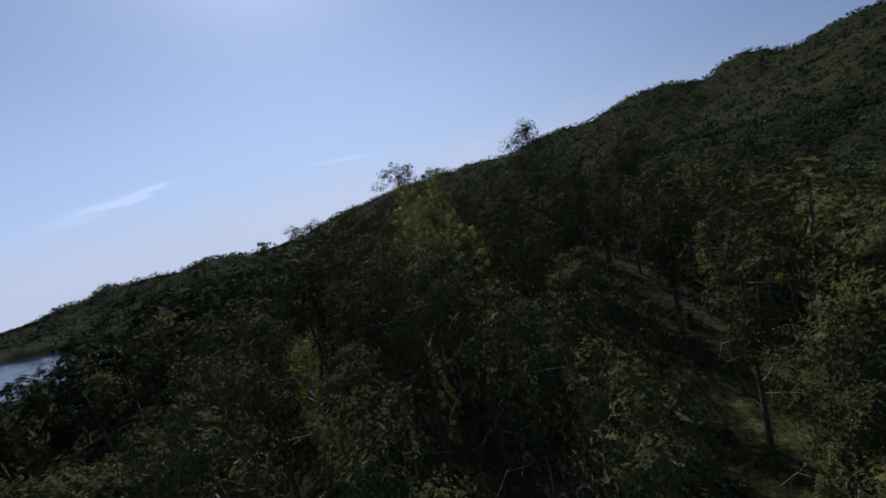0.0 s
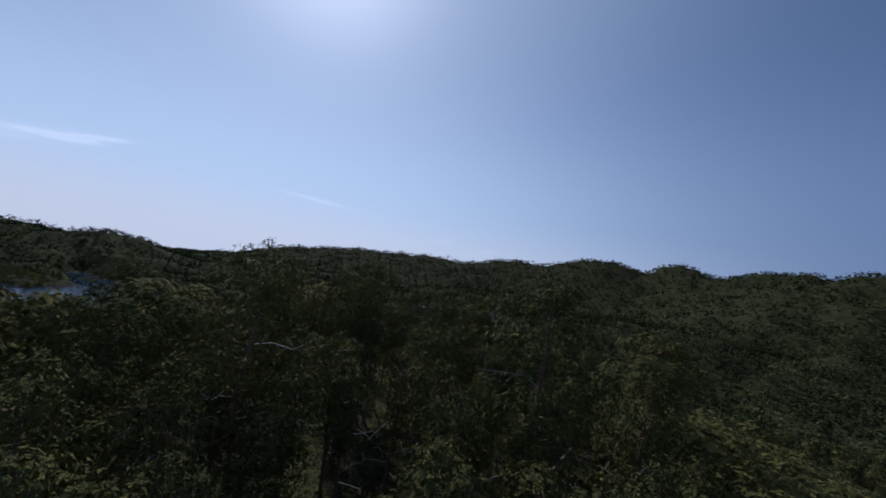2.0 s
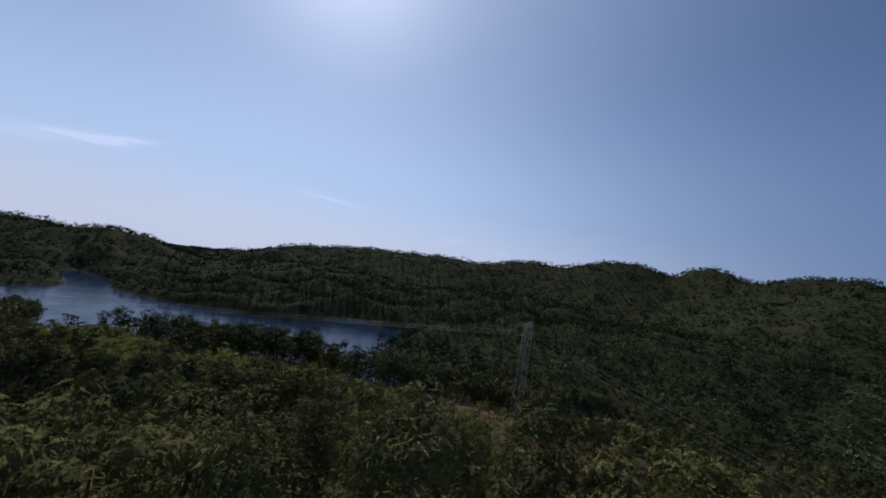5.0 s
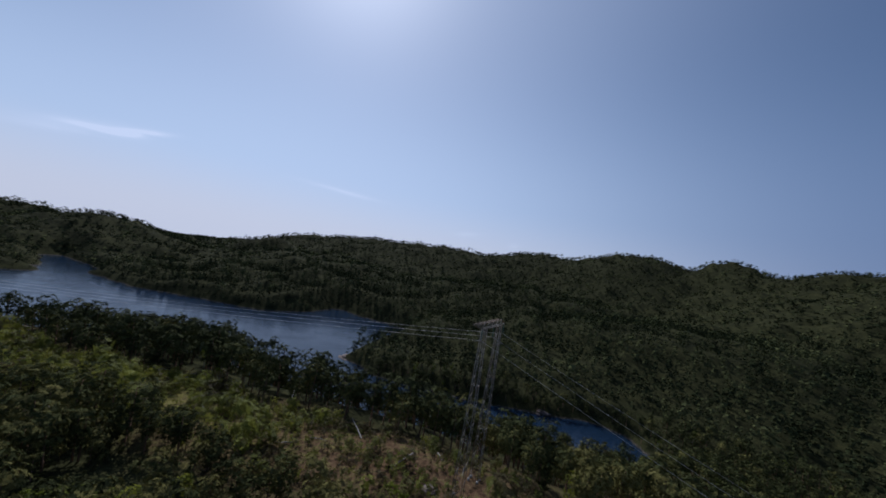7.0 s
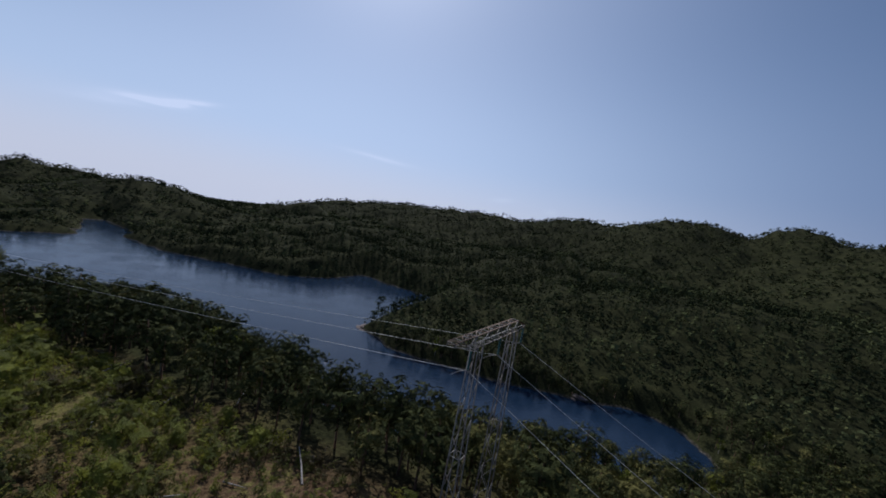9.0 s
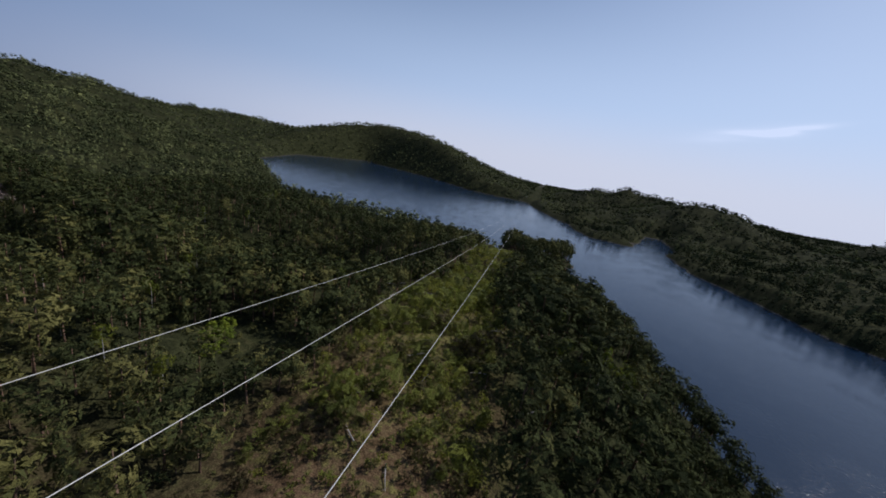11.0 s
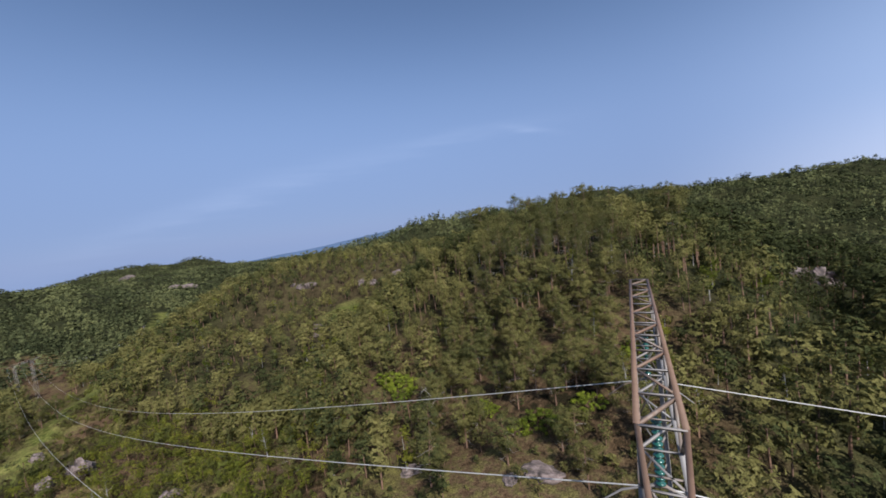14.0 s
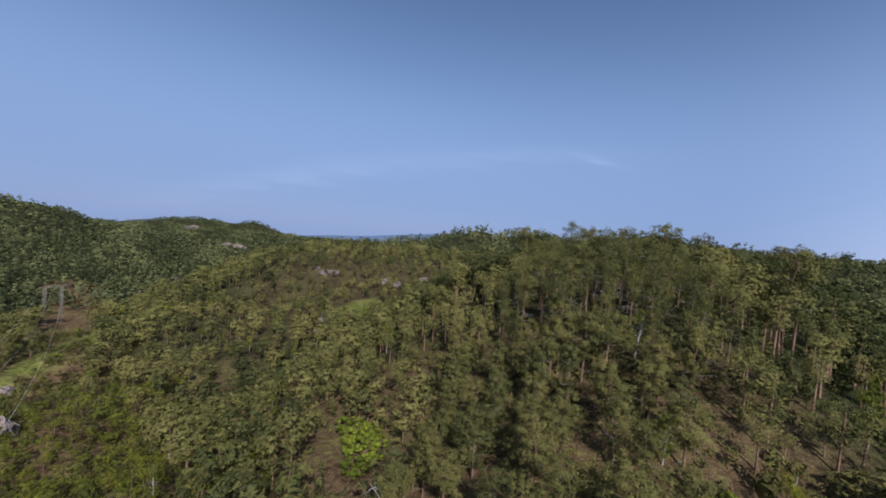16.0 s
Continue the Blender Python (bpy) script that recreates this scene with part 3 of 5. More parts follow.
def pine_clumps(r, n, low=0.42, wide=0.20):
    """Centres and radii of the crown's clumps on a pine one metre high."""
    out = []
    for k in range(n):
        z = low + (0.97 - low) * ((k + r.uniform(0, 1)) / n) ** 0.8
        reach = wide * math.sin(math.pi * min(1, 0.25 + 0.80 * (1 - (z - low) / (1 - low)))) ** 0.8
        a, q = r.uniform(0, 6.28), r.uniform(0.35, 1.0)
        out.append((np.array([math.cos(a) * reach * q, math.sin(a) * reach * q, z]), r.uniform(0.07, 0.11) * min(1.0, 8.5 / n + 0.45) * (1.0 if z < 0.85 else 0.75)))
    return out


def mid_pine(r, clumps=14, tris=13, size=0.039, wide=0.62, low=0.25, reach=0.17):
    """A pine one metre high: clumps of needle sprays on a bare stem."""
    parts = []
    for c, rad in pine_clumps(r, clumps, r.uniform(low, low + 0.17), r.uniform(reach, reach + 0.07)):
        parts.append(sprays(r, c, rad * np.array([1.35, 1.35, 0.9]), tris, size, 0.2, wide, np.array([0, 0, 0.5]), 0.28))
    lean = r.uniform(-0.04, 0.04, 2)
    v, f = joined(parts)
    tv, tf = tube([(0, 0, 0), (lean[0], lean[1], 0.85)], (0.016, 0.006), 3)
    return np.concatenate([v, tv]), np.concatenate([f, tf + len(v)]), np.r_[np.zeros(len(f), int), np.ones(len(tf), int)]


def mid_spruce(r):
    parts = []
    for k in range(8):
        z = 0.16 + 0.105 * k
        w = 0.20 * (1.06 - z)
        parts.append(sprays(r, np.array([0, 0, z]), np.array([w, w, 0.05]), 13, 0.075 * (1.25 - z), 0.2, 0.5, np.array([0, 0, 0.3])))
    v, f = joined(parts)
    return v, f, np.zeros(len(f), int)


def mid_birch(r, leaves=14):
    parts = []
    for k in range(8):
        z, a = r.uniform(0.35, 0.92), r.uniform(0, 6.28)
        q = 0.15 * math.sin(math.pi * (z - 0.15) / 0.95)
        c = np.array([math.cos(a) * q, math.sin(a) * q, z])
        parts.append(sprays(r, c, 0.115, leaves, 0.045, 0.2, 0.7, np.array([0, 0, 0.5])))
    v, f = joined(parts)
    tv, tf = tube([(0, 0, 0), (0.01, 0, 0.5), (0.02, 0.01, 0.85)], (0.012, 0.009, 0.003), 3)
    return np.concatenate([v, tv]), np.concatenate([f, tf + len(v)]), np.r_[np.zeros(len(f), int), np.ones(len(tf), int)]


def shrub(r):
    parts = []
    for _ in range(3):
        c = np.array([r.uniform(-0.3, 0.3), r.uniform(-0.3, 0.3), r.uniform(0.25, 0.7)])
        parts.append(sprays(r, c, 0.33, 8, 0.175, 0.5, 0.6))
    v, f = joined(parts)
    return v, f, np.zeros(len(f), int)


def far_crown(r, tris, size, wide=0.17):
    """The loose crown of a far tree one metre high."""
    wide *= r.uniform(0.8, 1.25)
    parts = [sprays(r, np.array([r.uniform(-0.05, 0.05), r.uniform(-0.05, 0.05), z]), np.array([q, q, 0.12]) * wide / 0.17, n, size, 0.4, 0.85, np.array([0, 0, 0.45]), 0.18)
             for z, q, n in ((0.45, 0.16, tris // 2), (0.70, 0.14, tris // 3), (0.90, 0.06, tris - tris // 2 - tris // 3))]
    v, f = joined(parts)
    return v, f, np.zeros(len(f), int)


def scatter(name, xs, ys, heights, kinds, materials, label, category, seed=3, sink=0.3, tints=None, wide=1.0):
    """One joined mesh of many plants of the given kinds."""
    r = np.random.default_rng(seed)
    zs = ground_height(xs, ys) - sink
    vs, fs, ts, ms, off = [], [], [], [], 0
    pick = r.integers(0, len(kinds), len(xs))
    turn = r.uniform(0, 6.28, len(xs))
    tint = r.uniform(0, 1, len(xs)) if tints is None else tints
    for k, (v, f, m) in enumerate(kinds):
        sel = np.where(pick == k)[0]
        if not len(sel):
            continue
        c, s = np.cos(turn[sel])[:, None], np.sin(turn[sel])[:, None]
        h = heights[sel][:, None]
        px = (v[:, 0] * c - v[:, 1] * s) * h * wide + xs[sel][:, None]
        py = (v[:, 0] * s + v[:, 1] * c) * h * wide + ys[sel][:, None]
        pz = v[:, 2] * h + zs[sel][:, None]
        vs.append(np.stack([px, py, pz], -1).reshape(-1, 3))
        fs.append((f[None] + (np.arange(len(sel)) * len(v))[:, None, None] + off).reshape(-1, 3))
        ts.append(np.repeat(tint[sel], len(v)))
        ms.append(np.tile(m, len(sel)))
        off += len(sel) * len(v)
    me = mesh_from(name, np.concatenate(vs), np.concatenate(fs), smooth=True)
    for m in materials:
        me.materials.append(m)
    me.polygons.foreach_set("material_index", np.concatenate(ms).astype(np.int32))
    a = me.attributes.new("tint", "FLOAT", "POINT")
    a.data.foreach_set("value", np.concatenate(ts).astype(np.float32))
    return tagged(new(name, me), label, category, kind="stuff")


def tinted(me, value):
    a = me.attributes.new("tint", "FLOAT", "POINT")
    a.data.foreach_set("value", np.full(len(me.vertices), value, np.float32))
    return me


def part_mesh(name, vf, material, parent, label="", smooth=False, tint=None):
    me = mesh_from(name, vf[0], vf[1], material, smooth)
    if tint is not None:
        tinted(me, tint)
    ob = new(name, me)
    ob.parent = parent
    return tagged(ob, label)


CROWN_TOP = {}


def near_pine(seed, height, tint, clumps=46, leaves=42, size=0.165, low=0.34, reach=0.25, bare=9):
    """A Scots pine: bent trunk, live limbs, dead lower limbs and a crown of needle sprays."""
    r = np.random.default_rng(seed)
    root = new("pine_tree")
    b1, b2 = r.uniform(-0.35, 0.35, 2), r.uniform(-0.6, 0.6, 2)
    spine = [(0, 0, -0.4), (b1[0] * 0.4, b1[1] * 0.4, height * 0.3), (b1[0], b1[1], height * 0.55), (b2[0], b2[1], height * 0.8), (b2[0] * 1.1, b2[1], height * 0.97)]
    part_mesh("trunk", tube(spine, (0.19, 0.15, 0.115, 0.07, 0.02), 7), BARK, root, smooth=True)
    zs = [p[2] for p in spine]

    def stem(z):
        return np.array([np.interp(z, zs, [p[0] for p in spine]), np.interp(z, zs, [p[1] for p in spine]), z])

    sp, limbs = [], []
    for c, rad in pine_clumps(r, clumps, low, reach):
        c = c * height
        c[:2] += stem(c[2])[:2]
        sp.append(sprays(r, c, rad * height * np.array([1.45, 1.45, 0.85]), leaves, size, 0.1, 0.42, stem(0.55 * height)))
        sp.append(sprays(r, c, rad * height * 0.6, 6, size * 1.7, 0.1, 0.7, stem(0.55 * height)))
        foot = stem(max(c[2] - r.uniform(0.2, 0.9), 0.3))
        if len(sp) % 3 == 0:
            limbs.append(tube([foot, c], (0.05, 0.012), 3))
    for f, q in ((0.90, 0.06), (0.95, 0.05), (0.985, 0.035)):
        sp.append(sprays(r, stem(f * height), q * height * 1.3, leaves, size, 0.1, 0.42, stem(0.55 * height)))
    CROWN_TOP[root.name] = max(float(v[:, 2].max()) for v, _ in sp)
    part_mesh("crown", joined(sp), PINE_NEAR, root, tint=tint, smooth=True)
    part_mesh("limb_work", joined(limbs), BARK, root, smooth=True)["kind"] = "stuff"
    dead = []
    for _ in range(bare):
        z, a = r.uniform(0.15, max(0.7, low + 0.15)) * height, r.uniform(0, 6.28)
        foot, way = stem(z), np.array([math.cos(a), math.sin(a), r.uniform(-0.1, 0.5)])
        ln = r.uniform(0.9, 2.9)
        p1 = foot + way * ln * 0.4 + r.normal(0, 0.16, 3)
        p2 = p1 + way * ln * 0.3 + (0, 0, r.uniform(-0.35, 0.2)) + r.normal(0, 0.24, 3)
        p3 = p2 + way * ln * 0.25 + (0, 0, r.uniform(-0.55, 0.2)) + r.normal(0, 0.3, 3)
        dead.append(tube([foot, p1, p2, p3], (0.034, 0.027, 0.019, 0.006), 3))
        dead.append(tube([p1, p1 + r.normal(0, 0.3, 3), p1 + way * 0.3 + r.normal(0, 0.5, 3)], (0.015, 0.011, 0.004), 3))
        dead.append(tube([p2, p2 + r.normal(0, 0.3, 3), p2 + way * 0.2 + r.normal(0, 0.4, 3)], (0.013, 0.009, 0.004), 3))
    part_mesh("dead_limb_work", joined(dead), DEAD, root, "bare grey dead limbs", smooth=True)["kind"] = "stuff"
    return tagged(root, "tall Scots pine with a dark green crown and bare lower limbs", "tree", "pines on the knoll and slope")


def near_birch(seed, height, tint, clumps=64, rad=0.036, spread=0.19):
    r = np.random.default_rng(seed)
    root = new("birch_tree")
    lean = r.uniform(-0.5, 0.5, 2)
    spine = [(0, 0, -0.3), (lean[0] * 0.4, lean[1] * 0.4, height * 0.4), (lean[0], lean[1], height * 0.75), (lean[0] * 1.2, lean[1] * 1.2, height * 0.97)]
    part_mesh("trunk", tube(spine, (0.11, 0.085, 0.05, 0.012), 6), BIRCH_BARK, root, smooth=True)
    sp, limbs = [], []
    for k in range(clumps):
        z, a = r.uniform(0.16, 0.98), r.uniform(0, 6.28)
        q = spread * height * math.sin(math.pi * min(1.0, (z - 0.12) / 0.92)) * r.uniform(0.1, 1)
        t = np.array([np.interp(z * height, [p[2] for p in spine], [p[0] for p in spine]), np.interp(z * height, [p[2] for p in spine], [p[1] for p in spine]), z * height])
        c = t + (math.cos(a) * q, math.sin(a) * q, 0.15)
        sp.append(body(r, c, rad * 0.6 * height))
        sp.append(sprays(r, c, rad * 1.9 * height * np.array([1, 1, 1.15]), 84, 0.046, 0.25, 0.5))
        limbs.append(tube([t - (0, 0, 0.5), c], (0.025, 0.006), 3))
    part_mesh("crown", joined(sp), BIRCH_NEAR, root, tint=tint, smooth=True)
    part_mesh("limb_work", joined(limbs), BIRCH_BARK, root, smooth=True)["kind"] = "stuff"
    return tagged(root, "young birch with fresh light green leaves", "tree", "birches among the pines")


def snag(seed, height):
    r = np.random.default_rng(seed)
    root = new("dead_tree")
    b = r.uniform(-0.9, 0.9, (3, 2))
    spine = [(0, 0, -0.3), (b[0, 0] * 0.4, b[0, 1] * 0.4, height * 0.35), (b[1, 0] * 0.8, b[1, 1] * 0.8, height * 0.7), (b[2, 0], b[2, 1], height)]
    zs = [p[2] for p in spine]
    part_mesh("trunk", tube(spine, (0.15, 0.11, 0.07, 0.015), 6), DEAD, root, smooth=True)
    for k in range(18):
        z, a = r.uniform(0.25, 0.95) * height, r.uniform(0, 6.28)
        foot = np.array([np.interp(z, zs, [p[0] for p in spine]), np.interp(z, zs, [p[1] for p in spine]), z])
        way = np.array([math.cos(a), math.sin(a), r.uniform(-0.1, 0.5)])
        ln = (1.15 - z / height) * r.uniform(1.0, 3.4)
        mid = foot + way * ln * 0.45 + r.normal(0, 0.12, 3)
        end = mid + way * ln * 0.4 + (0, 0, -0.35 * ln * r.uniform(0.2, 1)) + r.normal(0, 0.25, 3)
        v = joined([tube([foot, mid, end], (0.04, 0.026, 0.005), 4), tube([mid, mid + way * 0.5 + r.normal(0, 0.4, 3)], (0.016, 0.004), 3), tube([(mid + end) / 2, end + r.normal(0, 0.4, 3)], (0.012, 0.003), 3)])
        part_mesh("branch", v, DEAD, root, smooth=True)
    return tagged(root, "dead grey standing pine with bare branches", "tree", "dead trees in the forest")


BIRCH_BARK = two_tone("birch_bark", [(0.35, (0.09, 0.08, 0.07)), (0.5, (0.34, 0.325, 0.30)), (0.8, (0.48, 0.46, 0.43))], 1.5, 8.0, 0.8, 0.2)

FLIGHT = ((-42, 187, 100.6), (-34, 170, 103.6), (-29, 154, 106), (-20, 128, 107), (-15, 107, 106), (-18, 55, 103), (-12, 31, 103), (-2, -19, 99.7), (0, -30, 100), (-3, -14, 97), (-8, 5, 97.5))


def flight_gap(x, y):
    """Distance from the flight line in the plan, and the line's height there."""
    best, z = np.full(np.shape(x), 1e9), np.zeros(np.shape(x))
    for p, q in zip(FLIGHT, FLIGHT[1:]):
        ex, ey = q[0] - p[0], q[1] - p[1]
        k = np.clip(((x - p[0]) * ex + (y - p[1]) * ey) / (ex * ex + ey * ey), 0, 1)
        d = np.hypot(x - p[0] - k * ex, y - p[1] - k * ey)
        z = np.where(d < best, p[2] + k * (q[2] - p[2]), z)
        best = np.minimum(best, d)
    return best, z


def jittered(x0, x1, y0, y1, step, seed):
    r = np.random.default_rng(seed)
    a, b = np.meshgrid(np.arange(x0, x1, step), np.arange(y0, y1, step))
    return (a + r.uniform(-0.45, 0.45, a.shape) * step).ravel(), (b + r.uniform(-0.45, 0.45, a.shape) * step).ravel(), r


# trees along the flight and on the slope, each a thing of its own
PINES = [near_pine(20 + k, 12.0, t, low=0.2) for k, t in enumerate((0.35, 0.60, 0.75, 0.86, 0.48))]
FINE_PINES = [near_pine(30 + k, 12.0, t, 50, 46, 0.18, lo) for k, (t, lo) in enumerate(((0.34, 0.24), (0.58, 0.34), (0.46, 0.26), (0.70, 0.30)))]
TALL_PINE = near_pine(36, 14.0, 0.5, 44, 90, 0.145, 0.56, 0.22, 22)
KNOLL_PINES = [near_pine(50 + k, 14.0, t, 38, 86, 0.122, lo, 0.165, 12) for k, (t, lo) in enumerate(((0.36, 0.40), (0.58, 0.34), (0.48, 0.46), (0.26, 0.32)))]
BIRCHES = [near_birch(40 + k, 9.0, t) for k, t in enumerate((0.7, 0.9))]
TALL_BIRCHES = [near_birch(45 + k, 17.5, t, 130, 0.023, 0.13) for k, t in enumerate((0.75, 0.95))]
SNAGS = [snag(60 + k, 8.5) for k in range(2)]
used = set()


def copy_at(ob, m):
    """A copy whose size is that of m alone."""
    return copy_thing(ob, m @ Matrix.Diagonal((1 / ob.scale.x, 1 / ob.scale.y, 1 / ob.scale.z, 1)))


def plant(kinds, x, y, height, base, r, which=None):
    """Puts a copy of one of the kinds there; the first goes to its kind's own place."""
    ob = kinds[r.integers(len(kinds)) if which is None else which]
    g = float(ground_height(np.array([x]), np.array([y]))[0])
    s = height / CROWN_TOP.get(ob.name, base)
    broad = (1.35 if height < 9 else 1.0) * r.uniform(0.92, 1.1)
    m = pose(x, y, g, 0, 0, r.uniform(0, 360)) @ Matrix.Diagonal((s * broad, s * broad * r.uniform(0.92, 1.08), s, 1))
    if ob.name in used:
        return copy_at(ob, m)
    used.add(ob.name)
    ob.matrix_basis = m
    return ob


tx, ty, r = jittered(-105, 75, 14, 215, 4.8, 77)
gap, fz = flight_gap(tx, ty)
ok = wooded(tx, ty, r)
tx, ty, gap, fz = tx[ok], ty[ok], gap[ok], fz[ok]
tg = ground_height(tx, ty)
near = (gap < 34) & (ty > 28) | (gap < 24)
order = np.argsort(gap + np.where(ty < 55, 4, 0))
chosen = np.zeros(len(tx), bool)
chosen[[k for k in order if near[k]][:300]] = True
thin_knoll = np.random.default_rng(88).uniform(0, 1, len(tx))
for k in np.where(chosen)[0]:
    up = min(1.0, max(0.0, (ty[k] - 48) / 40.0))
    h = float(r.uniform(6.0, 10.0)) * (1 - up) + float(r.uniform(11.5, 17.0)) * up
    room = min(fz[k] - tg[k] - (8.0 if gap[k] < 9 else 5.5), (100.8 if ty[k] > 95 else 200.0) - tg[k])
    h = min(h * (1.3 if tx[k] > 24 and ty[k] < 72 else 1.0), room)
    roll = r.uniform()
    if h < 3.5 or ty[k] > 72 and thin_knoll[k] < 0.12:
        continue
    if roll < 0.02:
        plant(SNAGS, tx[k], ty[k], h * 0.8, 8.5, r)
    elif roll < 0.055:
        plant(BIRCHES, tx[k], ty[k], h * 0.8, 9.0, r)
    else:
        # dark-tinted kinds past x = 24 and y = 115: shade put into the colour
        kinds = KNOLL_PINES if ty[k] > 72 else [KNOLL_PINES[3], FINE_PINES[0]] if tx[k] > 24 else FINE_PINES if gap[k] < 19 else PINES
        plant(kinds, tx[k], ty[k], h, 12.0, r, (3 if roll < 0.5 else 0) if ty[k] > 115 else None)


def height_to(x, y, top):
    return top - float(ground_height(np.array([x]), np.array([y]))[0])


plant(TALL_BIRCHES, -26.5, 162.7, height_to(-26.5, 162.7, 101.5), 17.5, r, 0)
plant(TALL_BIRCHES, -30.1, 163.0, height_to(-30.1, 163.0, 101.6), 17.5, r, 1)
plant(BIRCHES, -23.5, 158.9, height_to(-23.5, 158.9, 99.3), 9.0, r)
plant(BIRCHES, -35.5, 167.5, 9.0, 9.0, r)
plant(SNAGS, -29.7, 34.2, 8.5, 8.5, r)
for bx, by, h in ((4, 38, 6.5), (7.5, 40.5, 7.0), (1.5, 42, 6.0), (10, 36.5, 5.5), (-74, 35, 7.5), (-78, 38, 6.5), (-60, 27, 5.5), (-95, 14, 6.0), (-98, 17, 7.0), (-92, 11, 5.0), (-104, 22, 6.0), (22, 44, 6.0)):
    plant(BIRCHES, bx, by, h, 9.0, r)
for bx, by, h in ((-219, 46, 11.5), (-214, 51, 12.5), (-222, 53, 13.0), (-217, 57, 11.0), (-212, 44, 10.0), (-224, 45, 12.0), (-28, 31, 6.5), (-49, 22, 6.0), (-45, 30, 7.0), (-86, 26, 5.5)):
    plant(PINES, bx, by, h, 12.0, r)
for bx, by, top, w in ((-31.2, 139.2, 106.0, 3), (-14.4, 144.7, 105.4, 1), (-8.0, 121.0, 102.5, 2), (-32.0, 168.5, 98.0, 3), (-28.5, 170.0, 98.5, 1), (-24.0, 167.0, 99.5, 0), (-36.5, 174.0, 96.5, 3), (14.6, 134.2, 101.0, 3), (-3.5, 131.0, 102.0, 0), (27.0, 128.0, 101.0, 1), (6.5, 80.7, 93.0, 2), (-11.5, 98.0, 102.6, 0), (-15.0, 93.5, 102.0, 3), (-6.0, 101.0, 101.0, 3), (4.0, 108.0, 103.0, 0)):
    plant(KNOLL_PINES, bx, by, height_to(bx, by, top), 12.0, r, w)

for bx, by, top in ((-3.2, 113.0, 105.1), (18.7, 102.7, 101.5), (-41.0, 118.0, 102.0), (-19.5, 97.5, 102.2)):
    plant([TALL_PINE], bx, by, height_to(bx, by, top), 14.0, r)

def ground_quick(x, y):
    """Height of the ground sheet between its corners."""
    i = np.clip(np.searchsorted(gx, x) - 1, 0, nx - 2)
    j = np.clip(np.searchsorted(gy, y) - 1, 0, ny - 2)
    u, v = (x - gx[i]) / (gx[i + 1] - gx[i]), (y - gy[j]) / (gy[j + 1] - gy[j])
    return (GZ[j, i] * (1 - u) + GZ[j, i + 1] * u) * (1 - v) + (GZ[j + 1, i] * (1 - u) + GZ[j + 1, i + 1] * u) * v


def behind_hills(x, y, top):
    """True where a tree's top lies hidden behind higher ground, looked at from over the knoll and from the pylon."""
    hid = np.ones(np.shape(x), bool)
    for ex, ey, ez in ((-31, 160, 105), (-15, 40, 103), (-2, -25, 100)):
        cut = np.zeros(np.shape(x), bool)
        for k in np.linspace(0.12, 0.96, 26):
            cut |= ground_quick(ex + (x - ex) * k, ey + (y - ey) * k) + 7 > ez + (top - ez) * k
        hid &= cut
    return hid


# the woods round about
ox, oy, ro = tx[~chosen], ty[~chosen], np.random.default_rng(5)
ax, ay, ra = jittered(-330, 330, -270, 400, 6.4, 78)
ok = wooded(ax, ay, ra) & ~((ax > -105) & (ax < 75) & (ay > 14) & (ay < 215)) & (np.hypot(ax + 20, ay - 80) < 330)
ax, ay = ax[ok], ay[ok]
bearing = np.degrees(np.arctan2(ay - 20, ax)) % 360
seen = (np.hypot(ax + 20, ay - 80) < 190) | ~behind_hills(ax, ay, ground_quick(ax, ay) + 15) & ~((bearing > 186) & (bearing < 206))
mx, my = np.r_[ox, ax[seen]], np.r_[oy, ay[seen]]
mg, mz = flight_gap(mx, my)
hs = ro.uniform(8.5, 13.5, len(mx)) + 3.0 * np.clip((my - 60) / 50, 0, 1) * ((my < 165) & (np.abs(mx) < 75))
hs = np.where(mg < 20, np.minimum(hs, mz - ground_height(mx, my) - 6), hs)
stand = 0.25 * np.exp(-(((mx - 210) / 75) ** 2 + ((my + 35) / 45) ** 2))
low = np.clip(1.2 - np.hypot((mx + 40) / 150, (my - 60) / 110) ** 2, 0, 1) * (mx < 60) * np.clip((100 - my) / 30, 0, 1)
stand = np.maximum(stand, 0.4 * np.exp(-(((mx - 45) / 75) ** 2 + ((my + 42) / 17) ** 2) ** 2))
stand = np.maximum(stand, 0.7 * np.exp(-(((mx - 125) / 50) ** 2 + ((my + 34) / 25) ** 2) ** 2))
hs *= (1 + 0.68 * stand) * (1 - 0.28 * low) * (1 - 0.38 * west_slope(mx, my))
# the lake shows over the crowns east of the knoll's top
east = np.degrees(np.arctan2(my - 138, mx + 23))
hs = np.where((east > -36) & (east < 0) & (mx < 75), np.minimum(hs, 98.5 - ground_height(mx, my)), hs)
hs = np.maximum(hs, 3.0)
# low trees on the ground in front of the rock face
dell = np.abs((mx - 14) * 0.93 - (my - 6) * 0.37)
hs = np.where((dell < 8) & (my > 60) & (my < 190) & (mx > 30), np.minimum(hs, 5.0), hs)
kind = ro.uniform(0, 1, len(mx)) + rough_noise(mx, my, 70, 2) * 0.06
# shade south, east and on the knoll is put into the tints
hue = np.clip(0.68 - 0.12 * np.clip((-60 - mx) / 40, 0, 1) - 0.55 * np.clip((mx - 8) / 40, 0, 1) - 0.15 * np.clip((my - 75) / 25, 0, 1) * (mx > -80) - 0.2 * np.clip((my - 105) / 20, 0, 1) * (mx > -80) - 0.25 * (((my < -14) & (mx > -60)) | (my < -60)) - 0.3 * (my < -70) + rough_noise(mx, my, 80, 3) * 0.4 + ro.normal(0, 0.24, len(mx)), 0, 1)
MIDS = [mid_pine(np.random.default_rng(100 + k)) for k in range(9)]
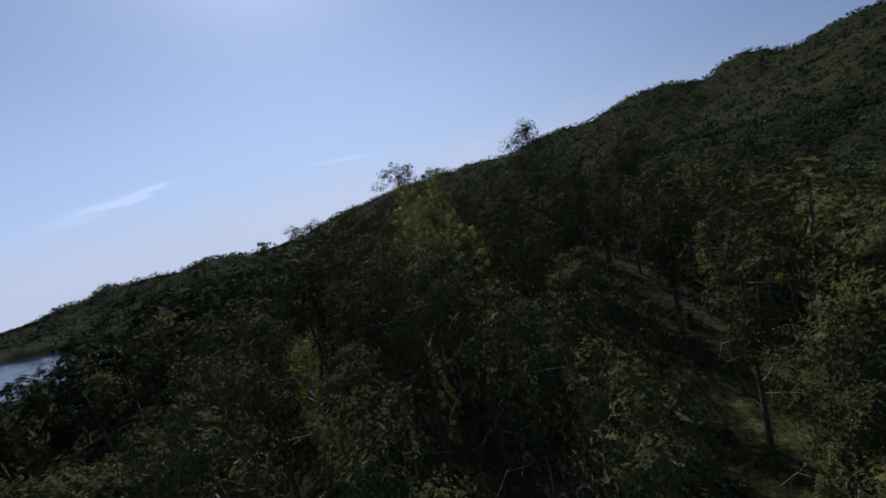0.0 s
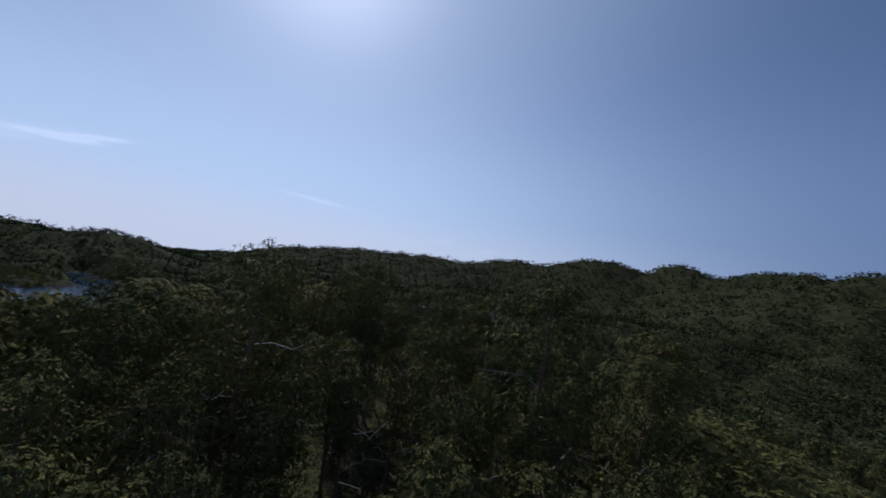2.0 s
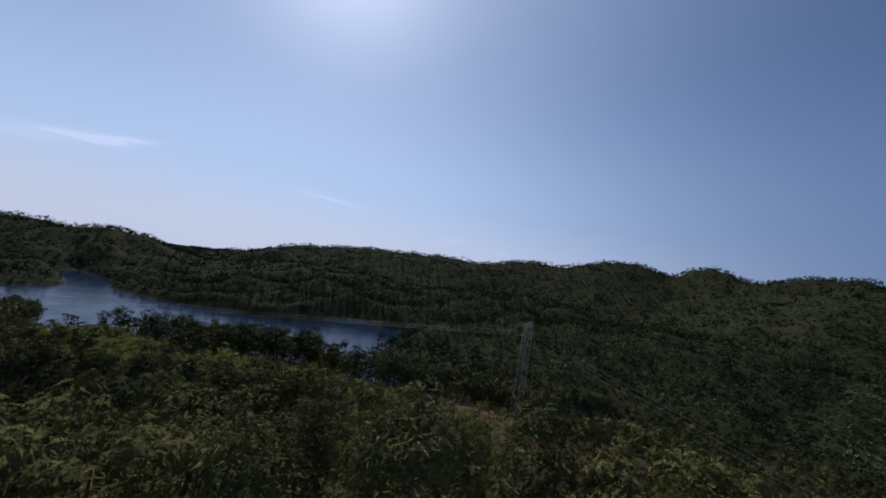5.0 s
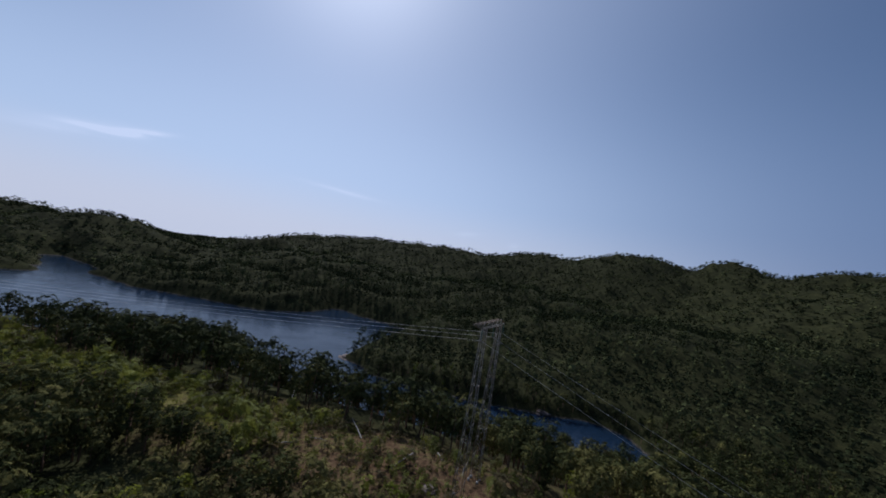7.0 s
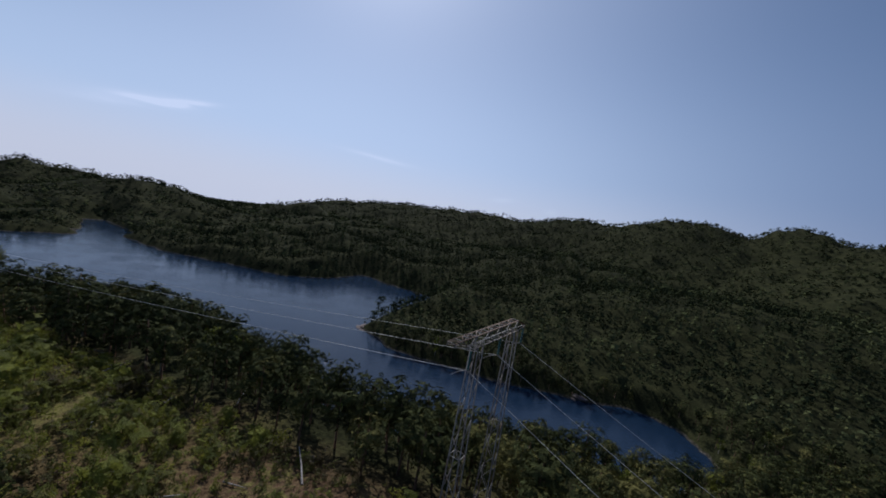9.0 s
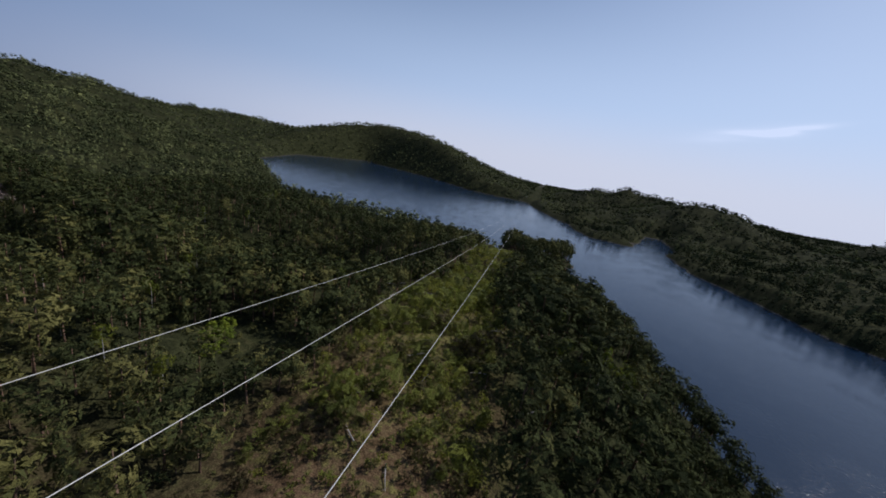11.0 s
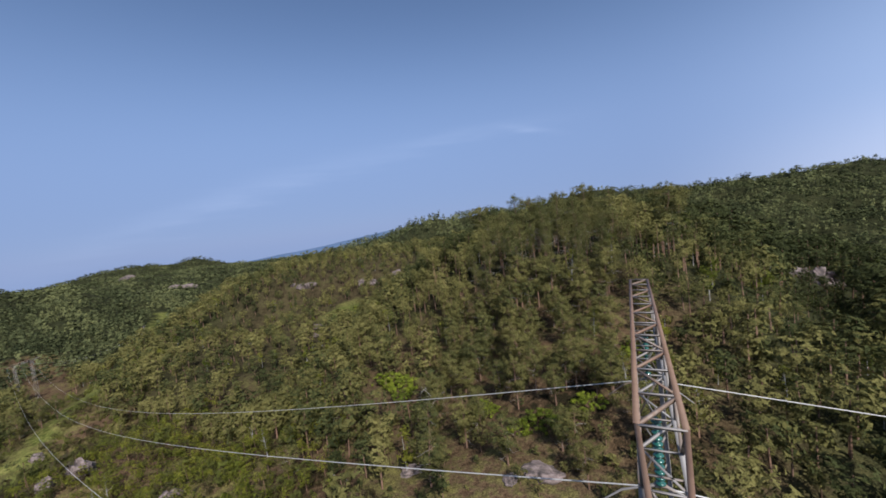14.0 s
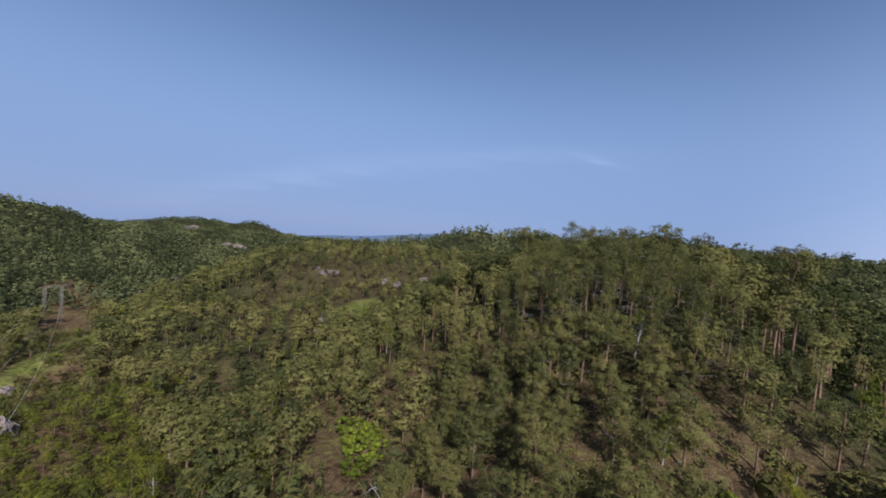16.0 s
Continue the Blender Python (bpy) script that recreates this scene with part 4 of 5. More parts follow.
close = (mg + 40 * ((kind * 97.0) % 1.0) < 75) & (kind < 0.82) & (my > 60)
close_in = close & ((my < 72) | (ro.uniform(0, 1, len(mx)) < 0.85))
scatter("knoll_wood", mx[close_in], my[close_in], hs[close_in], [mid_pine(np.random.default_rng(150 + k), 24, 28, 0.0195, 0.5, 0.42, 0.15) for k in range(6)], [PINE_NEAR, BARK], "Scots pines standing close on the knoll", "forest", tints=hue[close_in], wide=1.35)
sel = (kind < 0.82) & ~close
scatter("pine_wood", mx[sel], my[sel], hs[sel], MIDS, [PINE, BARK], "dense wood of Scots pines on the slopes", "forest", tints=hue[sel], wide=1.45)
sel = (kind >= 0.82) & (kind < 0.93)
scatter("spruce_wood", mx[sel], my[sel], hs[sel], [mid_spruce(np.random.default_rng(120 + k)) for k in range(4)], [PINE, BARK], "spruces among the pines", "forest", tints=hue[sel] * 0.5)
sel = kind >= 0.93
scatter("birch_wood", mx[sel], my[sel], hs[sel] * 0.8, [mid_birch(np.random.default_rng(130 + k)) for k in range(4)], [BIRCH, BIRCH_BARK], "light green birches among the pines", "forest", tints=hue[sel])

px_, py_, rp = jittered(-105, 75, 12, 120, 4.0, 79)
ok = (py_ < 75) & (strip(px_, py_) > np.where(px_ < -38, 20, 13)) & (track(px_, py_) > 9) & ~glade(px_, py_) & (np.hypot(px_ + 41, py_ - 43) > 8) & (np.hypot(px_ - 47, py_ - 28) > 8) & (rp.uniform(0, 1, px_.shape) < 0.86 - 0.6 * shelf(px_, py_))
px_, py_ = px_[ok], py_[ok]
# east of x = 12 a lower tint stands in for the slope's shade
scatter("young_pine_thicket", px_, py_, 1.8 + rp.gamma(2.5, 0.7, len(px_)), MIDS, [PINE, BARK], "young pines filling the slope below the tall ones", "forest", tints=np.clip(rp.normal(0.58, 0.2, len(px_)) - 0.25 * (px_ > 12), 0, 1), wide=1.5)
ix, iy, ri = jittered(370, 475, -80, 30, 5.2, 80)
ok = ground_height(ix, iy) > 0.9
scatter("island_wood", ix[ok], iy[ok], ri.uniform(14, 21, int(ok.sum())), MIDS, [PINE, BARK], "dark pines crowding the small island", "forest", tints=np.full(int(ok.sum()), 0.35), wide=1.2)

# far woods
def ring(n, r0, r1, seed):
    r = np.random.default_rng(seed)
    a, d = r.uniform(-math.pi, math.pi, n), np.sqrt(r.uniform(r0 ** 2, r1 ** 2, n))
    x, y = -20 + np.cos(a) * d, 80 + np.sin(a) * d
    g = ground_quick(x, y)
    fall = 0.038 * np.maximum(np.hypot(x, y) - 1700, 0)
    ok = (g + fall > 1.0) & ((strip(x, y) > 12) | (x < -300)) & (track(x, y) > 9) & ~behind_hills(x, y, g + 16)
    return x[ok], y[ok], r


fx, fy, rf = ring(38000, 330, 780, 91)
leafy = np.clip(0.5 + 1.3 * rough_noise(fx, fy, 150, 3), 0, 1)
# south dimmed as backlit, north raised as sunlit: light put into the tint
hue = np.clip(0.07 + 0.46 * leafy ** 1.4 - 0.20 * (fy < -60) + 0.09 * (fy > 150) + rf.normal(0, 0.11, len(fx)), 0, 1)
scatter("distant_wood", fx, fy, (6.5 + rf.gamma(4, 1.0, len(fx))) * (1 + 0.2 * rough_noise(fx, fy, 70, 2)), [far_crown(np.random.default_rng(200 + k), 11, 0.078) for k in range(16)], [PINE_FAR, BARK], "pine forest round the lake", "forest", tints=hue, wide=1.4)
fx, fy, rf = ring(135000, 780, 2500, 92)
leafy = np.clip(0.5 + 1.3 * rough_noise(fx, fy, 210, 3), 0, 1)
# the far hills too carry backlight and sunlight in their tint
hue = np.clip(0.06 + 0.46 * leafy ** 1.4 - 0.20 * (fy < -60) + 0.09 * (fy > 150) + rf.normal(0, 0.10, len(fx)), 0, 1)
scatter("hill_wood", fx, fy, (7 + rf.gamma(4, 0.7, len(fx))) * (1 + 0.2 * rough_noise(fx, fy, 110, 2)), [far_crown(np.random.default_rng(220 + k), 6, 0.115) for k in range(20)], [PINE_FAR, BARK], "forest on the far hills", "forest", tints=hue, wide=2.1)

fx, fy, rf = ring(70000, 2500, 3700, 93)
bearing = np.degrees(np.arctan2(fy, fx))
ok = ((bearing > 100) & (bearing < 176)) | ((bearing > -80) & (bearing < 25))
fx, fy = fx[ok], fy[ok]
scatter("horizon_wood", fx, fy, 8 + rf.gamma(4, 0.9, len(fx)), [far_crown(np.random.default_rng(240 + k), 4, 0.15) for k in range(8)], [PINE_FAR, BARK], "forest on the farthest ridges", "forest", tints=np.clip(0.2 + rough_noise(fx, fy, 250, 3) * 0.3, 0, 1), wide=2.6)

bx, by, rb = jittered(-135, 330, -40, 66, 3.0, 98)
thick = np.where(bx > 85, 0.55, np.where(bx > 38, 0.42, np.where(bx < -42, 0.8, 0.06))) + 0.25 * rough_noise(bx, by, 30, 2) * (np.abs(bx) > 40)
ok = (track(bx, by) > 5) & (strip(bx, by) < np.where(bx > 60, 14, np.where(bx < -42, 32, 17))) & (ground_height(bx, by) > 1.0) & (rb.uniform(0, 1, bx.shape) < thick)
bx, by = bx[ok], by[ok]
scatter("young_birch_thicket", bx, by, np.where(bx > 85, 3.4, np.where(bx < -42, 3.3, 2.6)) * rb.uniform(0.7, 1.5, len(bx)), [mid_birch(np.random.default_rng(140 + k), 9) for k in range(5)], [BIRCH, BARK], "bright yellow-green young birches in the cleared strip", "bushes", tints=np.clip(rb.normal(0.9, 0.2, len(bx)) - 0.1 * (bx < 0), 0, 1), wide=1.5)

# undergrowth in the strip and on the shelf, and below the trees
SHRUBS = [shrub(np.random.default_rng(300 + k)) for k in range(6)]
sx, sy, rs = jittered(-260, 380, -60, 100, 1.55, 95)
patch = rough_noise(sx, sy, 26, 3)
ok = (strip(sx, sy) < np.where(sx > 0, 16, np.where(sx < -40, 30, 17))) & (ground_height(sx, sy) > 0.8) & (track(sx, sy) > 4.5) & (rs.uniform(0, 1, sx.shape) < np.where((sx > 12) & (sx < 90), 0.78, 0.70) + 0.45 * patch)
sx, sy, patch = sx[ok], sy[ok], patch[ok]
scatter("undergrowth", sx, sy, 0.6 + rs.gamma(2.0, 0.6, len(sx)) * (1 + 0.5 * patch) * np.where(sx > 40, 1.35, 0.8), SHRUBS, [BUSH], "yellow-green bushes and saplings in the cleared strip", "bushes", tints=np.clip(0.45 + 0.22 * np.clip((sx - 25) / 30, 0, 1) + 0.6 * rough_noise(sx, sy, 16, 2) + rs.normal(0, 0.15, len(sx)), 0, 1), sink=0.15)
sx, sy, rs = jittered(-110, 80, 0, 225, 3.8, 96)
ok = (strip(sx, sy) > 16) & (rs.uniform(0, 1, sx.shape) < np.where(sy > 72, 0.5, 0.75))
sx, sy = sx[ok], sy[ok]
scatter("juniper_and_saplings", sx, sy, 0.5 + rs.gamma(2.0, 0.5, len(sx)), SHRUBS, [PINE], "low junipers and pine saplings below the trees", "bushes", tints=np.clip(rs.normal(0.45, 0.25, len(sx)), 0, 1), sink=0.15)


def bush(seed, tint):
    """A leafy bush one metre in radius."""
    r = np.random.default_rng(seed)
    root = new("bush")
    sp, st = [], []
    for k in range(60):
        a, q = r.uniform(0, 6.28), math.sqrt(r.uniform(0, 1)) * 0.9
        c = np.array([math.cos(a) * q, math.sin(a) * q, r.uniform(0.1, 0.5) + 0.65 * (1 - q * q) * r.uniform(0.2, 1)])
        sp += [body(r, c, r.uniform(0.09, 0.16)), sprays(r, c, 0.17, 20, 0.028, 0.4)]
        if k % 3 == 0:
            st.append(tube([(c[0] * 0.2, c[1] * 0.2, -0.1), c], (0.02, 0.006), 3))
    part_mesh("foliage", joined(sp), BUSH_NEAR, root, tint=tint, smooth=True)
    part_mesh("stem_work", joined(st), BARK, root, smooth=True)["kind"] = "stuff"
    return tagged(root, "bright yellow-green leafy bush in the clearing", "bush", "bright bushes in the clearing")


BUSHES = [bush(700, 0.82), bush(701, 0.7), bush(702, 0.4)]
for k, (x, y, rad) in enumerate(((-44, 49, 2.8), (-48, 50, 2.4), (-39, 42, 1.8), (-41, 46, 2.6), (-21, 38, 2.0), (-23, 36, 1.5), (-4, 36.5, 1.9), (-6, 34.5, 1.4), (-11, 34, 2.2), (-14, 33, 1.5), (4, 53, 2.4), (7, 51, 2.0), (-52, 9, 1.8), (-68, 11, 2.2), (-64, 8, 1.6), (-72, 6, 1.8), (-57, 5, 1.9), (-48, 12, 1.4), (-84, 8, 2.0), (-90, 4, 1.8), (-107, 12, 2.2), (-111, 18, 2.0), (-115, 10, 1.8), (-66, 10, 1.0), (-50, 10, 0.9), (-53, 7, 0.8), (47, 31, 2.4), (51, 34, 2.2), (43, 28, 1.8), (-10, 8, 1.3), (-12, 6, 1.0), (-18, 4, 1.2), (-15, 3, 0.9), (7, 4, 1.6), (10, 2, 1.2), (-30, 2, 1.5), (-27, 0, 1.2), (-42, 8, 1.4), (-44, 4, 1.1), (-97, 13, 1.2), (-60, 18, 0.9), (95, 12, 2.2), (120, 2, 2.0), (140, 12, 2.4), (158, 4, 2.2), (175, 10, 2.6), (100, -16, 1.6), (75, 8, 1.8), (62, -4, 1.5), (190, -4, 2.2), (205, 12, 2.4))):
    plant(BUSHES, x, y, rad, 1.0, np.random.default_rng(710 + k), k % 3)


# ---- rocks and fallen wood ----
ROCK = two_tone("lichen_grey_rock", [(0.36, (0.05, 0.042, 0.038)), (0.47, (0.13, 0.102, 0.09)), (0.56, (0.20, 0.155, 0.14)), (0.68, (0.30, 0.25, 0.235))], 0.9, 4.0, 0.95, 1.0)


def rock(seed, label):
    """A weathered outcrop, uneven and cracked, half a metre in radius."""
    r = np.random.default_rng(seed)
    bm = bmesh.new()
    bmesh.ops.create_icosphere(bm, subdivisions=3, radius=1.0)
    off = Vector(r.uniform(-50, 50, 3))
    for v in bm.verts:
        d = v.co.normalized()
        k = 1 + 0.34 * noise.noise(d * 1.3 + off) + 0.12 * noise.noise(d * 8 + off)
        crack = noise.noise(d * 2.6 - off)
        k -= 0.30 * max(0.0, 1 - abs(crack) * 7) + 0.12 * math.floor(crack * 4)  * 0.5
        cut = max(0.0, d.dot(Vector((0.3, 0.2, 0.9))) - 0.5)
        v.co = d * k * (1 - 0.6 * cut)
    me = bpy.data.meshes.new("boulder")
    bm.to_mesh(me)
    bm.free()
    me.materials.append(ROCK)
    return tagged(new("boulder", me), label, "rock", "grey outcrops in the heather")


def put_rock(src, x, y, sx, sy, sz, turn, first=False):
    g = float(ground_height(np.array([x]), np.array([y]))[0])
    m = pose(x, y, g + sz * 0.05, 0, 0, turn) @ Matrix.Diagonal((sx, sy, sz, 1))
    if first:
        src.matrix_basis = m
        return src
    return copy_at(src, m)


R1, R2, R3 = (rock(500 + k, "pale grey weathered rock outcrop among heather") for k in range(3))
put_rock(R1, -124, 26, 3.4, 2.4, 4.6, 20, True)
put_rock(R2, -72.5, 17.5, 1.8, 1.5, 1.6, 70, True)
put_rock(R3, -119, 108, 1.7, 1.3, 1.2, 10, True)
# the broken rock face below the knoll
for k, (dx, dy, w, hh) in enumerate(((-7, 1, 3.6, 3.2), (-3, -1, 4.2, 4.4), (1.5, 0.5, 4.6, 4.8), (6, 1.5, 3.8, 3.4), (9.5, 0, 2.6, 2.2), (0, -5, 3.0, 2.4), (5, -4.5, 2.4, 1.8))):
    put_rock((R1, R2, R3)[k % 3], 83 + dx * 1.3, 182 + dy, w * 1.4, w, hh * 1.6, 37 * k)
put_rock(R2, -10, 26.5, 2.7, 1.8, 1.0, 0)
put_rock(R3, -28.5, 25, 2.0, 1.3, 0.8, 40)
put_rock(R1, -32.5, 14, 1.5, 1.1, 0.8, 80)
put_rock(R2, -38, 14, 1.5, 1.1, 0.9, 10)
put_rock(R3, -32, 10, 1.5, 1.0, 0.7, 150)
put_rock(R1, -128, 21, 2.2, 1.7, 2.4, 200)
put_rock(R2, -80, 9, 1.6, 1.3, 1.3, 33)
put_rock(R3, -212, 82, 2.6, 1.6, 1.6, 90)
put_rock(R1, -175, 120, 2.6, 1.6, 1.6, 12)
put_rock(R2, -188, 40, 2.6, 2.0, 2.4, 12)
put_rock(R3, -126, 117, 2.4, 1.6, 1.8, 70)
for k, (x, y) in enumerate(((-180, 168), (-174, 170), (-141, 178), (-134, 180), (-119, 189), (-112, 190), (-98, 186))):
    put_rock((R1, R2, R3)[k % 3], x, y, 4.5, 2.4, 2.6, 20 + 47 * k)
put_rock(R1, -190, 170, 2.6, 1.6, 1.5, 130)
put_rock(R2, 4.5, -3, 1.5, 1.3, 0.5, 60)
put_rock(R3, 33, -22, 1.1, 0.8, 0.5, 0)
put_rock(R1, -14, 24.5, 1.1, 0.9, 0.4, 100)
for k, (x, y) in enumerate(((183, -217), (178, -214), (172, -211), (165, -208), (157, -205), (148, -202), (181, -221))):
    put_rock((R2, R3, R1)[k % 3], x, y, 5.5, 3.0, 1.0, 150 + 25 * k)
put_rock(R3, 5, -233, 6.0, 2.6, 1.6, 170)
put_rock(R2, -864, 542, 16.0, 9.0, 9.0, 30)
put_rock(R1, -946, 560, 14.0, 8.0, 8.0, 60)
put_rock(R3, -1674, 848, 26.0, 12.0, 14.0, 20)
put_rock(R2, -1600, 800, 22.0, 12.0, 12.0, 80)
put_rock(R1, -1561, 770, 20.0, 10.0, 12.0, 120)
put_rock(R3, -422, 293, 5.0, 3.0, 3.0, 10)
put_rock(R1, 426, 300, 7.0, 4.0, 3.0, 40)
put_rock(R2, 410, 250, 8.0, 4.0, 2.5, 100)
put_rock(R3, 420, 275, 6.0, 4.0, 2.5, 10)
put_rock(R1, 8, -229, 2.4, 1.3, 0.6, 140)
put_rock(R3, 262, -390, 2.6, 1.4, 0.7, 20)


def log(seed, length):
    r = np.random.default_rng(seed)
    root = new("fallen_log")
    bend = r.uniform(-0.25, 0.25)
    part_mesh("stem", tube([(0, 0, 0), (length * 0.5, bend, 0.08), (length, bend * 0.3, 0.02)], (0.16, 0.13, 0.05), 6), DEAD, root, smooth=True)
    for k in range(4):
        x = r.uniform(0.3, 0.95) * length
        part_mesh("branch", tube([(x, bend * 0.6, 0.05), (x + r.uniform(0.2, 0.8), bend + r.uniform(-0.9, 0.9), r.uniform(0.2, 0.8))], (0.04, 0.01), 4), DEAD, root, smooth=True)
    return tagged(root, "pale bare fallen trunk lying in the clearing", "log", "fallen trunks in the cleared strip")


LOGS = [log(600 + k, ln) for k, ln in enumerate((5.5, 3.8, 7.0))]
lx, ly, rl = jittered(-140, 330, -45, 40, 9.0, 97)
ok = (strip(lx, ly) < 21) & (rl.uniform(0, 1, lx.shape) < np.where(lx < -40, 0.16, 0.42))
lz = ground_height(lx[ok], ly[ok])
for k, (x, y, z) in enumerate(zip(lx[ok], ly[ok], lz)):
    m = pose(x, y, z + 0.35, rl.uniform(-10, 10), rl.uniform(-14, 4), rl.uniform(0, 360)) @ Matrix.Scale(rl.uniform(0.7, 1.2), 4)
    if k < 3:
        LOGS[k].matrix_basis = m
    else:
        copy_at(LOGS[k % 3], m)


# ---- pylons and power line ----
def bar(a, b, w=0.07, t=0.012):
    """An angle iron between two places."""
    a, b = np.asarray(a, float), np.asarray(b, float)
    d = (b - a) / np.linalg.norm(b - a)
    u = np.cross(d, (0, 0, 1) if abs(d[2]) < 0.9 else (1, 0, 0))
    u /= np.linalg.norm(u)
    v = np.cross(d, u)
    prof = [(0, 0), (w, 0), (w, t), (t, t), (t, w), (0, w)]
    vs = [p + u * (x - w / 3) + v * (y - w / 3) for p in (a, b) for x, y in prof]
    fs = []
    for j in range(6):
        k = (j + 1) % 6
        fs += [(j, k, k + 6), (j, k + 6, j + 6)]
    fs += [(0, 2, 1), (0, 3, 2), (0, 5, 4), (0, 4, 3), (6, 7, 8), (6, 8, 9), (6, 10, 11), (6, 9, 10)]
    return np.array(vs), np.array(fs)


def steel(name, stops):
    m, nd, lk, b = mat(name, 0.7, 0.1)
    n1, n2 = noisy(nd, lk, 0.35, 3), noisy(nd, lk, 6.0, 5)
    oi = nd.new("ShaderNodeObjectInfo")
    add = nd.new("ShaderNodeMath")
    add.operation = "MULTIPLY_ADD"
    add.inputs[1].default_value = 0.30
    lk.new(oi.outputs["Random"], add.inputs[0])
    mix = nd.new("ShaderNodeMix")
    mix.inputs[0].default_value = 0.4
    lk.new(n1.outputs["Fac"], mix.inputs[2])
    lk.new(n2.outputs["Fac"], mix.inputs[3])
    lk.new(mix.outputs[0], add.inputs[2])
    r = ramp(nd, stops)
    lk.new(add.outputs[0], r.inputs[0])
    lk.new(r.outputs[0], b.inputs["Base Color"])
    r2 = ramp(nd, [(0.50, (0.12, 0.12, 0.12)), (0.75, (0.0, 0.0, 0.0))])
    lk.new(add.outputs[0], r2.inputs[0])
    lk.new(r2.outputs[0], b.inputs["Metallic"])
    return m


STEEL = steel("galvanised_steel_with_rust", [(0.50, (0.275, 0.26, 0.24)), (0.68, (0.235, 0.21, 0.185)), (0.78, (0.22, 0.175, 0.14)), (0.90, (0.20, 0.13, 0.085))])
RUSTY = steel("rust_brown_steel", [(0.45, (0.27, 0.22, 0.18)), (0.56, (0.20, 0.14, 0.098)), (0.72, (0.185, 0.112, 0.07)), (0.90, (0.14, 0.08, 0.05))])
GLASS, nd_, lk_, b_ = mat("green_insulator_glass", 0.12)
b_.inputs["Base Color"].default_value = (0.015, 0.085, 0.065, 1)
b_.inputs["Specular IOR Level"].default_value = 0.8
ALU = two_tone("aluminium_cable", [(0.3, (0.50, 0.49, 0.46)), (0.7, (0.64, 0.62, 0.57))], 0.5, 5.0, 0.6, 0.0, 0.2)
CONCRETE = two_tone("concrete", [(0.3, (0.28, 0.27, 0.25)), (0.7, (0.42, 0.41, 0.39))], 0.8, 9.0, 0.9, 0.4)


def lathe(profile, sides=10):
    v, f = [], []
    for z, rad in profile:
        for j in range(sides):
            w = 6.2832 * j / sides
            v.append((rad * math.cos(w), rad * math.sin(w), z))
    for k in range(len(profile) - 1):
        for j in range(sides):
            q, q2 = k * sides + j, k * sides + (j + 1) % sides
            f += [(q, q2, q2 + sides), (q, q2 + sides, q + sides)]
    return np.array(v), np.array(f)


def sub(name, vf, material, parent, label=""):
    return part_mesh(name, vf, material, parent, label)


DISC = mesh_from("insulator_disc", *lathe([(0.0, 0.03), (0.0, 0.127), (0.03, 0.125), (0.055, 0.07), (0.075, 0.05), (0.10, 0.045), (0.13, 0.02)]), GLASS, True)


